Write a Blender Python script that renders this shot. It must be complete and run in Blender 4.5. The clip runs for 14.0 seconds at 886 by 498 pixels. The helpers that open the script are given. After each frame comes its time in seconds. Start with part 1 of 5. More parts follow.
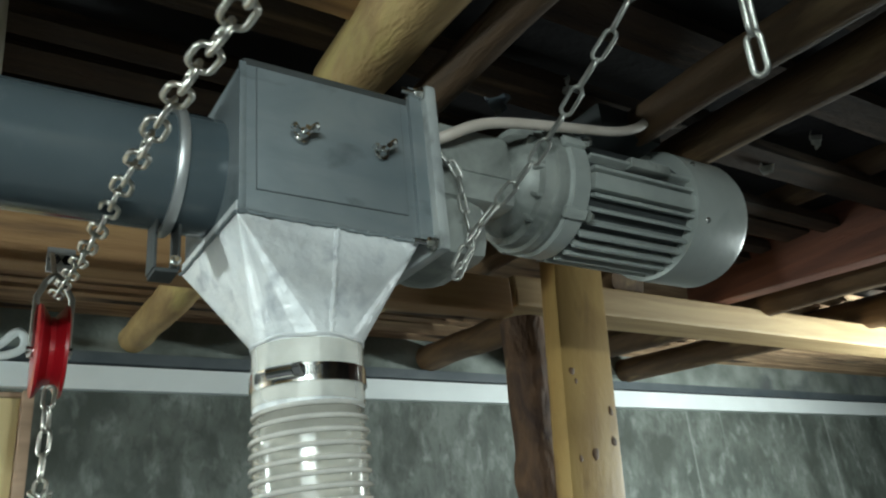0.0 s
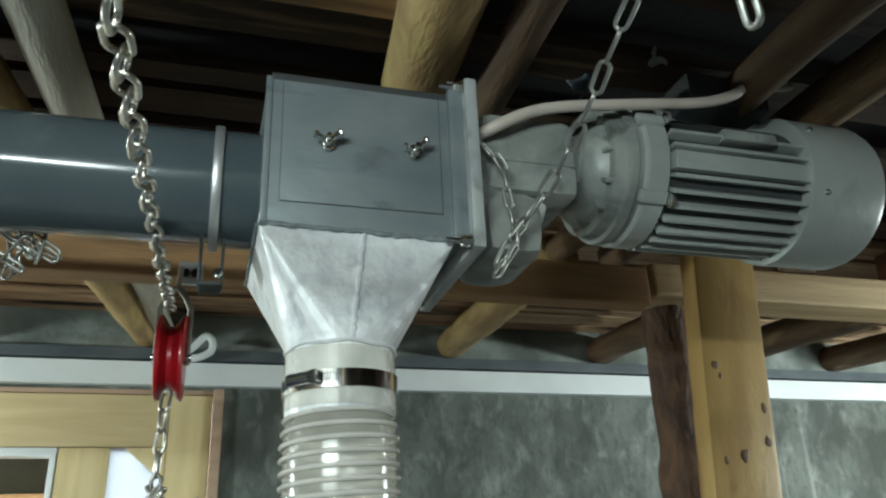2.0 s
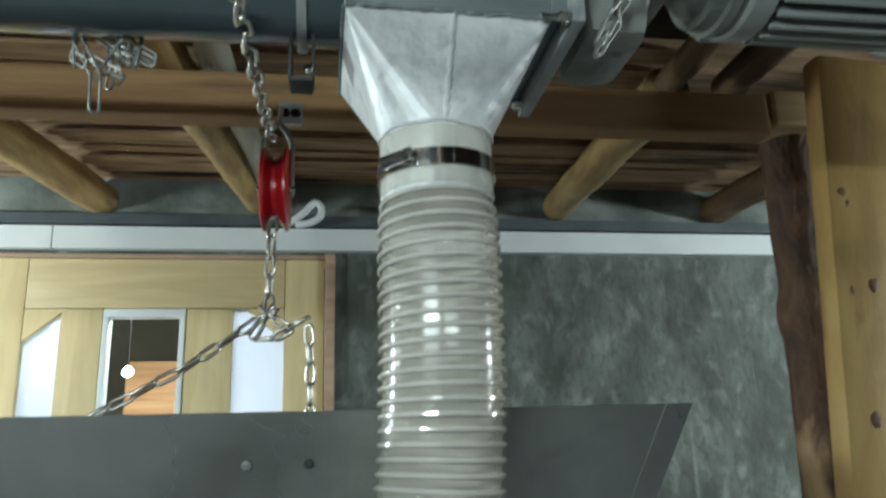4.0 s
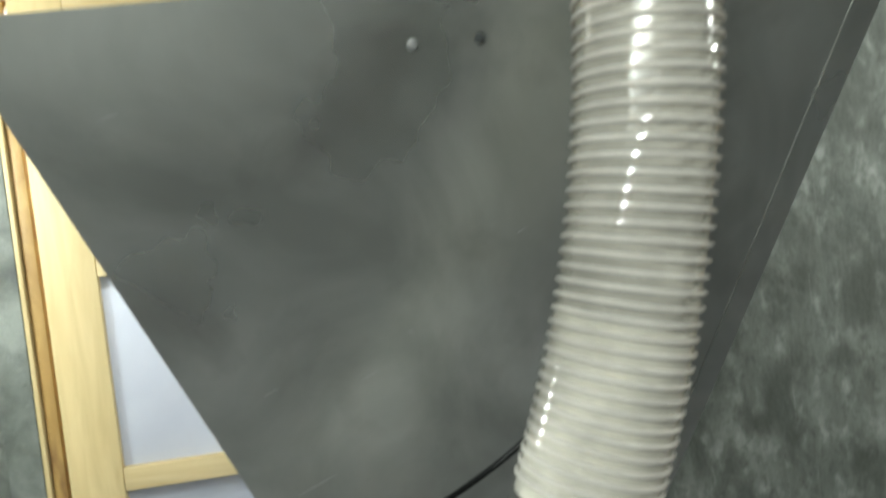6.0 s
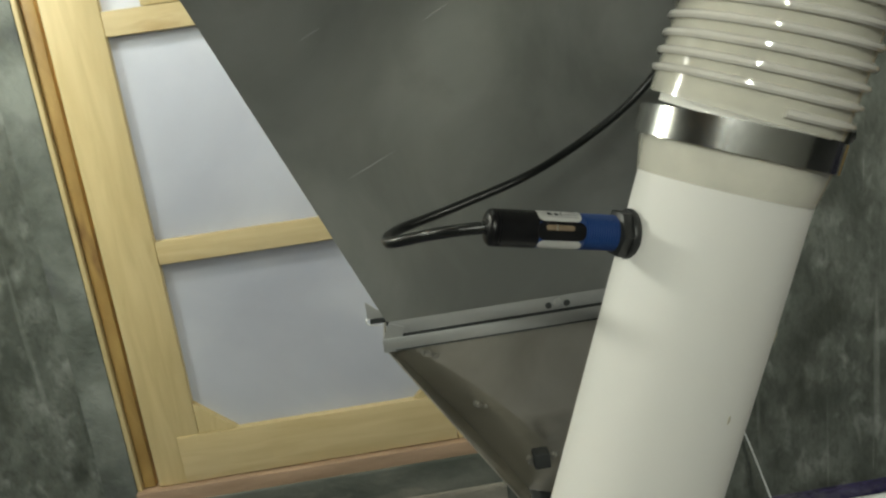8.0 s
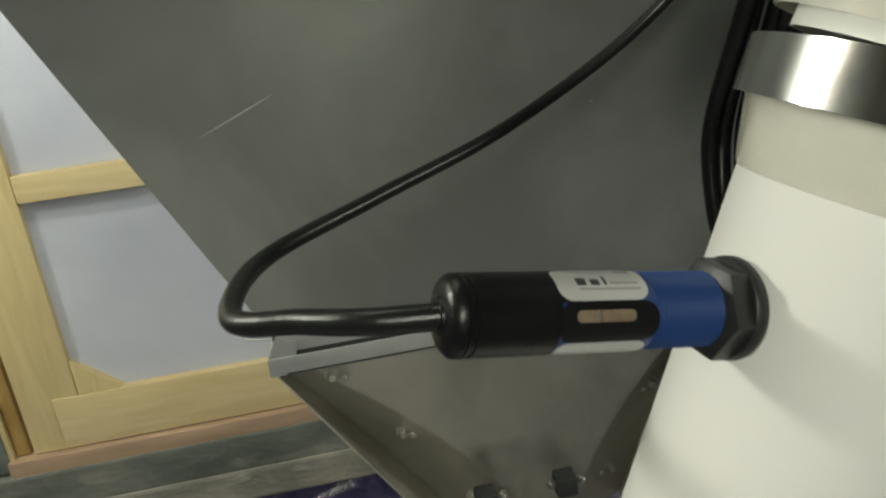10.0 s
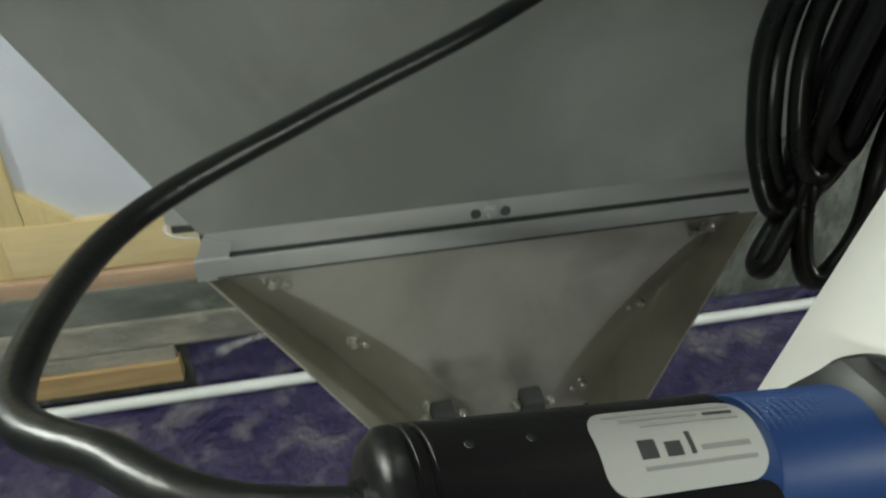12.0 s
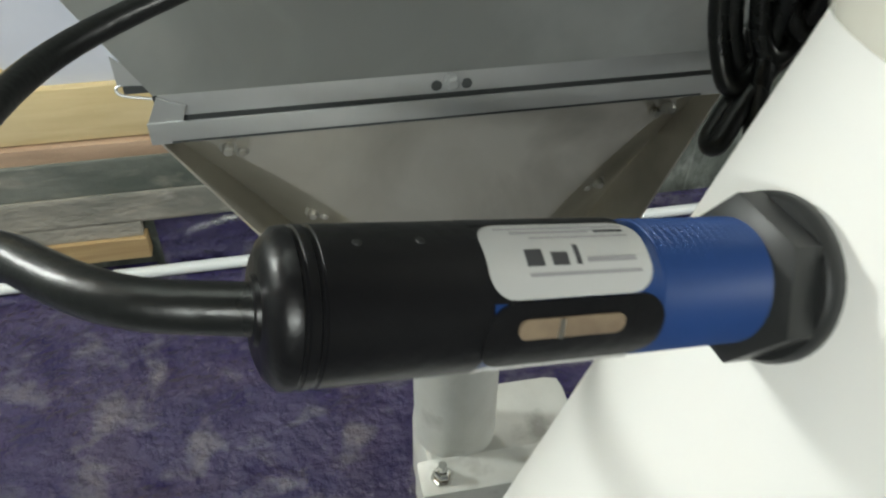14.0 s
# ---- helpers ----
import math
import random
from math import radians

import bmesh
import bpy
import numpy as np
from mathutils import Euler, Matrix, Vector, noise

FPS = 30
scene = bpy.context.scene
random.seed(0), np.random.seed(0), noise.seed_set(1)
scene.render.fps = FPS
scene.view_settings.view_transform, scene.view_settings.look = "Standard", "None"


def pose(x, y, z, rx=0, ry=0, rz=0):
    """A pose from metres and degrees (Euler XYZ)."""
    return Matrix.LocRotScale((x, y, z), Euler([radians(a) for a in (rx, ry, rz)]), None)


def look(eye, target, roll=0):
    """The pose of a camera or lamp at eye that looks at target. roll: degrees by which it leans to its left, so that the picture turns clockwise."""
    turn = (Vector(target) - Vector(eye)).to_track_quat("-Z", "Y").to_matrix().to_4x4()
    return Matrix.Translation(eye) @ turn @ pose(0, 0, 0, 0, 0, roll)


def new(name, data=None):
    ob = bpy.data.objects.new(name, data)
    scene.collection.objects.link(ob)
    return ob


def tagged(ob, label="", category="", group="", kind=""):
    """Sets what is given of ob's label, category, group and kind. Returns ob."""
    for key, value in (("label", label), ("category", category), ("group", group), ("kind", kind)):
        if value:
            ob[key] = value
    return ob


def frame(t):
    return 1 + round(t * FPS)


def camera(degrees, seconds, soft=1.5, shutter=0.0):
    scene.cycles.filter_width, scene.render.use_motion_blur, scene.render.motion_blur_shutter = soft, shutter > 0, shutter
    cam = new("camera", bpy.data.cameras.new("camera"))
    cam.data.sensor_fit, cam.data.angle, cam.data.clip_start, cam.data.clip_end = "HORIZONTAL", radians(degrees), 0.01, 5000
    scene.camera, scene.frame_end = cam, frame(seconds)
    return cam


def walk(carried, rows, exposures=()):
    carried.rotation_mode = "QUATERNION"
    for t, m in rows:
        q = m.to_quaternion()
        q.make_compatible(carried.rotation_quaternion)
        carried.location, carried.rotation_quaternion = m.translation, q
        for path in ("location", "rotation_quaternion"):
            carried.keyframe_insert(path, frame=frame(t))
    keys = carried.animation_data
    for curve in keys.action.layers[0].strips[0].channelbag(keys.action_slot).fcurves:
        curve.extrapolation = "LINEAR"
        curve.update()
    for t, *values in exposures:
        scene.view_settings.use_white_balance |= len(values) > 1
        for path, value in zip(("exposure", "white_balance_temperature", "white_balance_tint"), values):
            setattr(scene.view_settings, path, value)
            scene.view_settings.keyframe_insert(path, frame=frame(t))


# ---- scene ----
cam = camera(59.1, 14.0, soft=2.2, shutter=0.5)
PATH = [
    (0, (-0.296, -0.677, 1.948), (0.749, 0.855, 2.698), -5.6),
    (0.5, (-0.237, -0.685, 1.953), (0.716, 0.901, 2.711), -5.7),
    (1, (-0.192, -0.700, 1.954), (0.634, 0.950, 2.725), -5.7),
    (1.5, (-0.146, -0.717, 1.954), (0.510, 1.005, 2.730), -4.0),
    (2, (-0.124, -0.730, 1.954), (0.432, 1.032, 2.719), -2.6),
    (2.2, (-0.106, -0.738, 1.948), (0.405, 1.041, 2.705), -1.9),
    (4.3, (-0.104, -0.645, 1.846), (0.152, 1.286, 2.303), -1.9),
    (4.5, (-0.119, -0.627, 1.835), (0.108, 1.316, 2.250), -2.0),
    (4.6, (-0.122, -0.624, 1.833), (0.103, 1.323, 2.232), -2.2),
    (5, (-0.144, -0.606, 1.807), (0.067, 1.365, 2.078), -3.3),
    (5.5, (-0.181, -0.578, 1.762), (-0.005, 1.413, 1.853), -4.8),
    (6, (-0.236, -0.555, 1.714), (-0.021, 1.433, 1.660), -6.9),
    (6.5, (-0.252, -0.473, 1.635), (-0.159, 1.515, 1.438), -7.5),
    (7, (-0.267, -0.443, 1.600), (-0.212, 1.531, 1.288), -8.1),
    (7.5, (-0.271, -0.417, 1.566), (-0.220, 1.538, 1.148), -8.3),
    (8, (-0.288, -0.405, 1.551), (-0.196, 1.532, 1.059), -8.0),
    (8.2, (-0.291, -0.393, 1.549), (-0.162, 1.537, 1.038), -7.7),
    (10.3, (-0.261, -0.144, 1.535), (0.022, 1.692, 0.794), -6.3),
    (10.5, (-0.258, -0.136, 1.534), (0.035, 1.694, 0.780), -6.0),
    (11, (-0.253, -0.109, 1.536), (0.066, 1.670, 0.680), -4.8),
    (11.5, (-0.248, -0.084, 1.536), (0.044, 1.646, 0.575), -3.7),
    (12, (-0.245, -0.063, 1.532), (0.038, 1.590, 0.441), -1.9),
    (12.5, (-0.242, -0.051, 1.523), (0.022, 1.474, 0.256), -0.2),
    (13, (-0.240, -0.047, 1.517), (0.044, 1.432, 0.201), 1.2),
    (13.5, (-0.239, -0.052, 1.518), (0.056, 1.413, 0.188), 1.2),
    (14, (-0.237, -0.072, 1.525), (0.079, 1.399, 0.207), 1.3),
]
walk(cam, [(t, look(eye, target, roll)) for t, eye, target, roll in PATH],
     [(0, 0.14, 6000, 0), (2.2, 0.2, 6000, 0), (4.4, 0.0, 5800, 1), (5.0, 0.35, 5850, 2), (5.5, 0.65, 6150, 5), (6.5, 0.37, 6700, 5), (7.5, 0.08, 7000, 5),
      (8.0, 0.02, 7050, 4), (10.4, 0.3, 7150, 5), (11.0, 0.45, 7050, 4), (12.0, 0.5, 6650, 3), (13.0, 0.5, 6450, 0), (14.0, 0.75, 6500, 8)])

# ---- light ----
world = bpy.data.worlds.new("world")
scene.world = world
world.use_nodes = True
world.node_tree.nodes["Background"].inputs["Color"].default_value = (0.55, 0.62, 0.7, 1)
world.node_tree.nodes["Background"].inputs["Strength"].default_value = 0.02


def area_lamp(name, place, target, size, size_y, watts, colour):
    data = bpy.data.lights.new(name, "AREA")
    data.shape, data.size, data.size_y, data.energy, data.color = "RECTANGLE", size, size_y, watts, colour
    ob = new(name, data)
    ob.matrix_world = look(place, target)
    return ob


area_lamp("lamp_light", (-0.8, -1.45, 2.26), (-0.1, 0.6, 1.7), 0.8, 0.035, 15, (0.95, 1.0, 0.96))
# Unseen lamp assumed at the right, for the bright end of the wall.
area_lamp("far_lamp_light", (2.55, 0.1, 2.22), (1.9, 1.7, 1.7), 0.9, 0.08, 36, (0.98, 1.0, 0.95))
area_lamp("next_room_light", (-0.75, 2.25, 2.58), (-0.75, 2.0, 1.6), 0.9, 0.1, 52, (1.0, 0.98, 0.93))
# Unseen lamp assumed at the left, for the bright door and slats.
side = bpy.data.lights.new("side_lamp_light", "POINT")
side.energy, side.color, side.shadow_soft_size = 64, (0.96, 1.0, 0.96), 0.1
new("side_lamp_light", side).location = (-1.9, 0.9, 2.2)


# ---- materials ----
def material(name, colour, rough=0.5, metal=0.0, colour2=None, scale=8.0, detail=6.0, stretch=(1, 1, 1), spots=None, spot_scale=3.0,
             spot_range=(0.55, 0.7), bump=0.0, bump_scale=60.0, rough2=None, coat=0.0, object_space=True, vary=0.0, ior=1.5, warp=0.0, streak=None, dirt=None):
    m = bpy.data.materials.new(name)
    m.use_nodes = True
    nt = m.node_tree
    N, L = nt.nodes, nt.links
    b = N["Principled BSDF"]
    b.inputs["Roughness"].default_value, b.inputs["Metallic"].default_value = rough, metal
    b.inputs["Coat Weight"].default_value, b.inputs["IOR"].default_value = coat, ior
    tc = N.new("ShaderNodeTexCoord")
    geo = N.new("ShaderNodeNewGeometry")
    mp = N.new("ShaderNodeMapping")
    mp.inputs["Scale"].default_value = stretch
    L.new(tc.outputs["Object"] if object_space else geo.outputs["Position"], mp.inputs["Vector"])

    def noise_node(sc, de, dist=0.0):
        n = N.new("ShaderNodeTexNoise")
        n.inputs["Scale"].default_value, n.inputs["Detail"].default_value, n.inputs["Distortion"].default_value = sc, de, dist
        L.new(mp.outputs["Vector"], n.inputs["Vector"])
        return n

    def ramp(src, lo, hi):
        r = N.new("ShaderNodeMapRange")
        r.inputs["From Min"].default_value, r.inputs["From Max"].default_value = lo, hi
        L.new(src, r.inputs["Value"])
        return r.outputs["Result"]

    def mix(fac, a, c):
        x = N.new("ShaderNodeMix")
        x.data_type = "RGBA"
        if isinstance(fac, float):
            x.inputs["Factor"].default_value = fac
        else:
            L.new(fac, x.inputs["Factor"])
        for sock, v in (("A", a), ("B", c)):
            s = [i for i in x.inputs if i.name == sock and i.type == "RGBA"][0]
            if isinstance(v, tuple):
                s.default_value = (*v, 1)
            else:
                L.new(v, s)
        return [o for o in x.outputs if o.type == "RGBA"][0]

    c2 = colour2 or tuple(0.82 * v for v in colour)
    n1 = noise_node(scale, detail, warp)
    col = mix(ramp(n1.outputs["Fac"], 0.35, 0.65), colour, c2)
    if spots:
        n2 = noise_node(spot_scale, 8.0, 0.3)
        col = mix(ramp(n2.outputs["Fac"], *spot_range), col, spots)
    if dirt:
        for sc, lo, hi in ((48.0, 0.47, 0.85), (7.5, 0.5, 0.68)):
            n6 = noise_node(sc, 10.0, 0.4)
            col = mix(ramp(n6.outputs["Fac"], lo, hi), col, dirt)
    if streak:
        m2 = N.new("ShaderNodeMapping")
        m2.inputs["Scale"].default_value = (26, 26, 0.5)
        L.new(geo.outputs["Position"], m2.inputs["Vector"])
        for sc, lo, hi in ((0.7, 0.63, 0.86), (2.6, 0.69, 0.78)):
            n5 = noise_node(sc, 9.0, 0.2)
            L.new(m2.outputs["Vector"], n5.inputs["Vector"])
            col = mix(ramp(n5.outputs["Fac"], lo, hi), col, streak)
    if vary:
        oi = N.new("ShaderNodeObjectInfo")
        hs = N.new("ShaderNodeHueSaturation")
        L.new(col, hs.inputs["Color"])
        mr = N.new("ShaderNodeMapRange")
        mr.inputs["To Min"].default_value, mr.inputs["To Max"].default_value = 1 - vary, 1 + vary
        L.new(oi.outputs["Random"], mr.inputs["Value"])
        L.new(mr.outputs["Result"], hs.inputs["Value"])
        col = hs.outputs["Color"]
    L.new(col, b.inputs["Base Color"])
    if rough2 is not None:
        n3 = noise_node(scale * 0.6, 5.0)
        r = N.new("ShaderNodeMapRange")
        r.inputs["From Min"].default_value, r.inputs["From Max"].default_value = 0.35, 0.65
        r.inputs["To Min"].default_value, r.inputs["To Max"].default_value = rough, rough2
        L.new(n3.outputs["Fac"], r.inputs["Value"])
        L.new(r.outputs["Result"], b.inputs["Roughness"])
    if bump:
        n4 = noise_node(bump_scale, 6.0)
        bp = N.new("ShaderNodeBump")
        bp.inputs["Strength"].default_value, bp.inputs["Distance"].default_value = bump, 0.01
        L.new(n4.outputs["Fac"], bp.inputs["Height"])
        L.new(bp.outputs["Normal"], b.inputs["Normal"])
    return m


def see_through(name, colour, clear, rough, coat):
    m = material(name, colour, rough, 0.0, scale=30, coat=coat, ior=1.6)
    nt = m.node_tree
    out, b = nt.nodes["Material Output"], nt.nodes["Principled BSDF"]
    tr, mx = nt.nodes.new("ShaderNodeBsdfTransparent"), nt.nodes.new("ShaderNodeMixShader")
    tr.inputs["Color"].default_value = (0.98, 0.975, 0.95, 1)
    mx.inputs["Fac"].default_value = clear
    nt.links.new(b.outputs["BSDF"], mx.inputs[1])
    nt.links.new(tr.outputs["BSDF"], mx.inputs[2])
    nt.links.new(mx.outputs["Shader"], out.inputs["Surface"])
    return m


def glowing(name, colour, strength):
    m = bpy.data.materials.new(name)
    m.use_nodes = True
    b = m.node_tree.nodes["Principled BSDF"]
    b.inputs["Base Color"].default_value = (*colour, 1)
    b.inputs["Emission Color"].default_value, b.inputs["Emission Strength"].default_value = (*colour, 1), strength
    return m


CONCRETE = material("concrete", (0.066, 0.077, 0.066), 0.72, 0, (0.16, 0.178, 0.158), 6.5, 14, (1, 1, 0.6), (0.28, 0.302, 0.28), 17.0, (0.52, 0.76), 0.7, 38, object_space=False, warp=0.15, streak=(0.5, 0.53, 0.5), dirt=(0.055, 0.063, 0.052))
CONCRETE_PALE = material("pale_concrete", (0.1, 0.115, 0.1), 0.85, 0, (0.26, 0.288, 0.265), 6, 8, (1, 1, 1), (0.1, 0.11, 0.11), 5.0, (0.55, 0.7), 0.4, 60, object_space=False)
STEP_DARK = material("dark_step_concrete", (0.085, 0.1, 0.085), 0.8, 0, (0.19, 0.2, 0.175), 5, 10, (0.7, 1, 1.4), (0.28, 0.27, 0.23), 8, (0.58, 0.75), 0.4, 40, object_space=False)
STEP_CONCRETE = material("step_concrete", (0.19, 0.19, 0.165), 0.85, 0, (0.36, 0.335, 0.285), 6, 11, (0.8, 1, 1.6), (0.42, 0.4, 0.36), 9, (0.6, 0.75), 0.5, 50, object_space=False)
PURPLE = material("purple_floor_paint", (0.02, 0.014, 0.072), 0.1, 0, (0.055, 0.047, 0.115), 6, 9, (1, 1, 1), (0.14, 0.132, 0.17), 8, (0.52, 0.68), 1.0, 24, rough2=0.26, object_space=False, warp=0.9, coat=0.5)
PURPLE.node_tree.nodes["Bump"].inputs["Distance"].default_value = 0.035
FLOOR_GREY = material("unseen_floor_grey", (0.21, 0.215, 0.235), 0.8, 0, (0.29, 0.295, 0.315), 4, 9, (1, 1, 1), (0.15, 0.15, 0.17), 7, (0.55, 0.75), 0.3, 50, object_space=False)
TRIM_WHITE = material("white_plastic", (0.78, 0.82, 0.82), 0.45, 0, (0.7, 0.74, 0.74), 5)
TRIM_GREY = material("dark_grey_paint", (0.06, 0.075, 0.085), 0.55, 0, (0.09, 0.105, 0.115), 9, bump=0.2)
PINE = material("pale_pine", (0.7, 0.575, 0.315), 0.5, 0, (0.6, 0.48, 0.24), 5, 8, (6, 6, 0.7), (0.42, 0.27, 0.1), 2.2, (0.66, 0.78), 0.1, 80, vary=0.06, warp=0.5)
PINE_FLAT = material("pale_pine_rail", (0.72, 0.595, 0.345), 0.5, 0, (0.62, 0.495, 0.26), 5, 8, (0.7, 6, 6), (0.42, 0.27, 0.1), 2.2, (0.66, 0.78), 0.1, 80, vary=0.06, warp=0.5)
BARE_WOOD = material("bare_wood_sill", (0.5, 0.35, 0.24), 0.7, 0, (0.36, 0.25, 0.17), 5, 8, (0.6, 6, 6), bump=0.3)
POST_WOOD = material("yellow_post_wood", (0.5, 0.335, 0.12), 0.5, 0, (0.36, 0.22, 0.07), 4, 8, (2.2, 2.2, 0.8), (0.19, 0.1, 0.04), 5.0, (0.6, 0.74), 0.08, 60, warp=1.2)
KNOT = material("dark_knot", (0.15, 0.075, 0.028), 0.6, 0, (0.075, 0.036, 0.015), 60, 8)
LOG = material("peeled_log", (0.45, 0.31, 0.125), 0.6, 0, (0.27, 0.17, 0.065), 9, 9, (4, 0.6, 4), (0.5, 0.39, 0.14), 6, (0.55, 0.72), 0.35, 50, vary=0.25)
LOG_DARK = material("brown_log", (0.13, 0.068, 0.032), 0.75, 0, (0.045, 0.022, 0.013), 9, 11, (2.2, 2.2, 1), (0.36, 0.24, 0.12), 4.5, (0.57, 0.66), 1.0, 26, warp=1.2)
# Brown, and darkened further for the dim right-hand side of the roof.
LOG_BROWN_SHADE = material("brown_rafter_log_shade", (0.14, 0.08, 0.036), 0.7, 0, (0.08, 0.045, 0.02), 9, 8, (4, 0.6, 4), (0.3, 0.2, 0.09), 6, (0.58, 0.75), 0.35, 50, vary=0.2)
LOG_PALE = material("pale_log", (0.5, 0.48, 0.4), 0.65, 0, (0.36, 0.33, 0.26), 6, 8, (5, 0.7, 5), bump=0.3)
BEAM_WOOD = material("beam_wood", (0.36, 0.215, 0.09), 0.65, 0, (0.26, 0.14, 0.055), 5, 9, (0.5, 7, 7), (0.08, 0.04, 0.02), 3, (0.62, 0.75), 0.3, 60, warp=0.5)
BEAM_PALE = material("pale_beam_wood", (0.5, 0.36, 0.18), 0.6, 0, (0.36, 0.24, 0.11), 5, 9, (0.5, 7, 7), bump=0.3, warp=0.5)
RED_WOOD = material("reddish_timber", (0.22, 0.08, 0.043), 0.6, 0, (0.12, 0.042, 0.025), 5, 9, (6, 0.6, 6), bump=0.25, warp=0.5)
# One slat wood twice: far copy pale as if lit, near copy shaded.
SLAT_LIT = material("lit_roof_slat", (0.6, 0.41, 0.24), 0.75, 0, (0.33, 0.2, 0.11), 4, 9, (1, 9, 9), (0.035, 0.022, 0.015), 1.6, (0.56, 0.68), 0.6, 50, warp=0.4)
SLAT_SHADE = material("shaded_roof_slat", (0.07, 0.041, 0.024), 0.85, 0, (0.03, 0.018, 0.011), 4, 9, (1, 9, 9), (0.26, 0.17, 0.1), 3.0, (0.58, 0.78), 0.6, 50, warp=0.4)
ROOF_DARK = material("roof_felt", (0.012, 0.011, 0.012), 0.9, 0, (0.02, 0.018, 0.02), 5, bump=0.2)
# Cloudy pale and dark tones stand in for blurred reflections on the hopper.
GALV = material("galvanised_sheet", (0.55, 0.57, 0.54), 0.26, 0.8, (0.35, 0.365, 0.34), 3.8, 7, (1, 1, 1), (0.29, 0.29, 0.27), 7, (0.54, 0.78), 0.3, 4.5, rough2=0.48, warp=1.6)
GALV_EDGE = material("galvanised_edge", (0.55, 0.56, 0.56), 0.42, 0.7, (0.45, 0.46, 0.46), 12)
BOOT_METAL = material("boot_sheet", (0.6, 0.58, 0.52), 0.32, 0.85, (0.46, 0.44, 0.385), 8, 8, (1, 1, 1), (0.27, 0.255, 0.215), 9, (0.55, 0.8), 0.1, 14, rough2=0.5, warp=0.8)
CONE_METAL = material("scratched_zinc_sheet", (0.86, 0.87, 0.87), 0.4, 0.22, (0.7, 0.72, 0.73), 18, 9, (1, 1, 1), (0.45, 0.47, 0.5), 30, (0.56, 0.74), 0.3, 55, rough2=0.55, warp=0.8)
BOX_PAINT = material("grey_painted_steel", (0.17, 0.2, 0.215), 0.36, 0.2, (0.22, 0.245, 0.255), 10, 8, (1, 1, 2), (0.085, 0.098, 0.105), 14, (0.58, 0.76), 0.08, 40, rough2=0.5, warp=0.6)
BOX_EDGE = material("pale_grey_flange", (0.44, 0.46, 0.45), 0.45, 0.1, (0.34, 0.36, 0.36), 12, 7, (1, 1, 1), (0.2, 0.21, 0.2), 24, (0.6, 0.75))
PVC_GREY = material("grey_pvc", (0.06, 0.078, 0.088), 0.1, 0, (0.085, 0.104, 0.114), 4, 6, (1, 1, 1), (0.11, 0.125, 0.13), 20, (0.62, 0.8), rough2=0.2)
MOTOR = material("grey_motor_paint", (0.43, 0.455, 0.43), 0.38, 0.1, (0.36, 0.385, 0.365), 10, 6, (1, 1, 1), (0.2, 0.22, 0.21), 8, (0.62, 0.8), bump=0.05, bump_scale=120)
MOTOR_GREASY = material("greasy_grey_paint", (0.36, 0.375, 0.35), 0.42, 0.1, (0.2, 0.215, 0.2), 18, 8, (1, 1, 1), (0.1, 0.11, 0.1), 22, (0.58, 0.72), 0.15, 60, warp=0.8)
# Near-black for dark parts and for shade in gaps and grooves.
MOTOR_DARK = material("dark_parts_and_gap_shade", (0.03, 0.033, 0.033), 0.7, 0, (0.05, 0.055, 0.055), 10)
STEEL = material("bright_steel", (0.78, 0.78, 0.76), 0.12, 1.0, (0.66, 0.66, 0.64), 30, bump=0.03, bump_scale=35, rough2=0.2)
AUGER_GREY = material("pale_cast_grey", (0.56, 0.57, 0.54), 0.42, 0.1, (0.46, 0.47, 0.44), 14, 7, (1, 1, 1), (0.3, 0.3, 0.28), 20, (0.6, 0.75), 0.1, 60)
BOLT_DULL = material("dull_bolt", (0.5, 0.49, 0.45), 0.4, 0.9, (0.36, 0.35, 0.32), 60)
CHAIN_ZINC = material("zinc_chain", (0.7, 0.68, 0.62), 0.26, 1.0, (0.52, 0.5, 0.45), 60, rough2=0.4)
CHAIN_DULL = material("dull_chain", (0.5, 0.5, 0.47), 0.42, 0.9, (0.36, 0.36, 0.33), 60)
RED = material("red_enamel", (0.5, 0.012, 0.022), 0.3, 0, (0.4, 0.008, 0.016), 9, coat=0.4, bump=0.05)
HOSE = see_through("clear_hose_wall", (0.88, 0.85, 0.76), 0.64, 0.16, 0.6)
HOSE_RIB = see_through("hose_rib", (0.88, 0.85, 0.79), 0.18, 0.06, 1.0)
CUFF = see_through("hose_cuff", (0.91, 0.88, 0.77), 0.45, 0.12, 0.8)
PVC_WHITE = material("white_pvc", (0.8, 0.79, 0.76), 0.55, 0, (0.74, 0.73, 0.7), 3.5, 5, (1, 1, 1), (0.7, 0.68, 0.6), 6, (0.72, 0.82), ior=1.4)
SMEAR = material("dried_glue", (0.46, 0.42, 0.33), 0.5, 0, (0.36, 0.33, 0.27), 90)
BLACK = material("black_rubber", (0.006, 0.007, 0.007), 0.26, 0, (0.011, 0.012, 0.012), 25, rough2=0.4, ior=1.4, bump=0.05, bump_scale=300)
BLACK_PLASTIC = material("black_plastic", (0.006, 0.006, 0.007), 0.3, 0, (0.011, 0.011, 0.012), 30, bump=0.05, bump_scale=400, ior=1.36, rough2=0.45)
NUT_PLASTIC = material("dark_nut_plastic", (0.012, 0.013, 0.013), 0.45, 0, (0.026, 0.027, 0.027), 40)
BLUE = material("blue_plastic", (0.016, 0.05, 0.175), 0.36, 0, (0.012, 0.038, 0.135), 30)
LABEL = material("printed_label", (0.56, 0.56, 0.55), 0.42, 0.15, (0.5, 0.5, 0.49), 30)
INK = material("dark_ink", (0.06, 0.06, 0.065), 0.5)
INK_PALE = material("pale_ink", (0.36, 0.35, 0.36), 0.5)
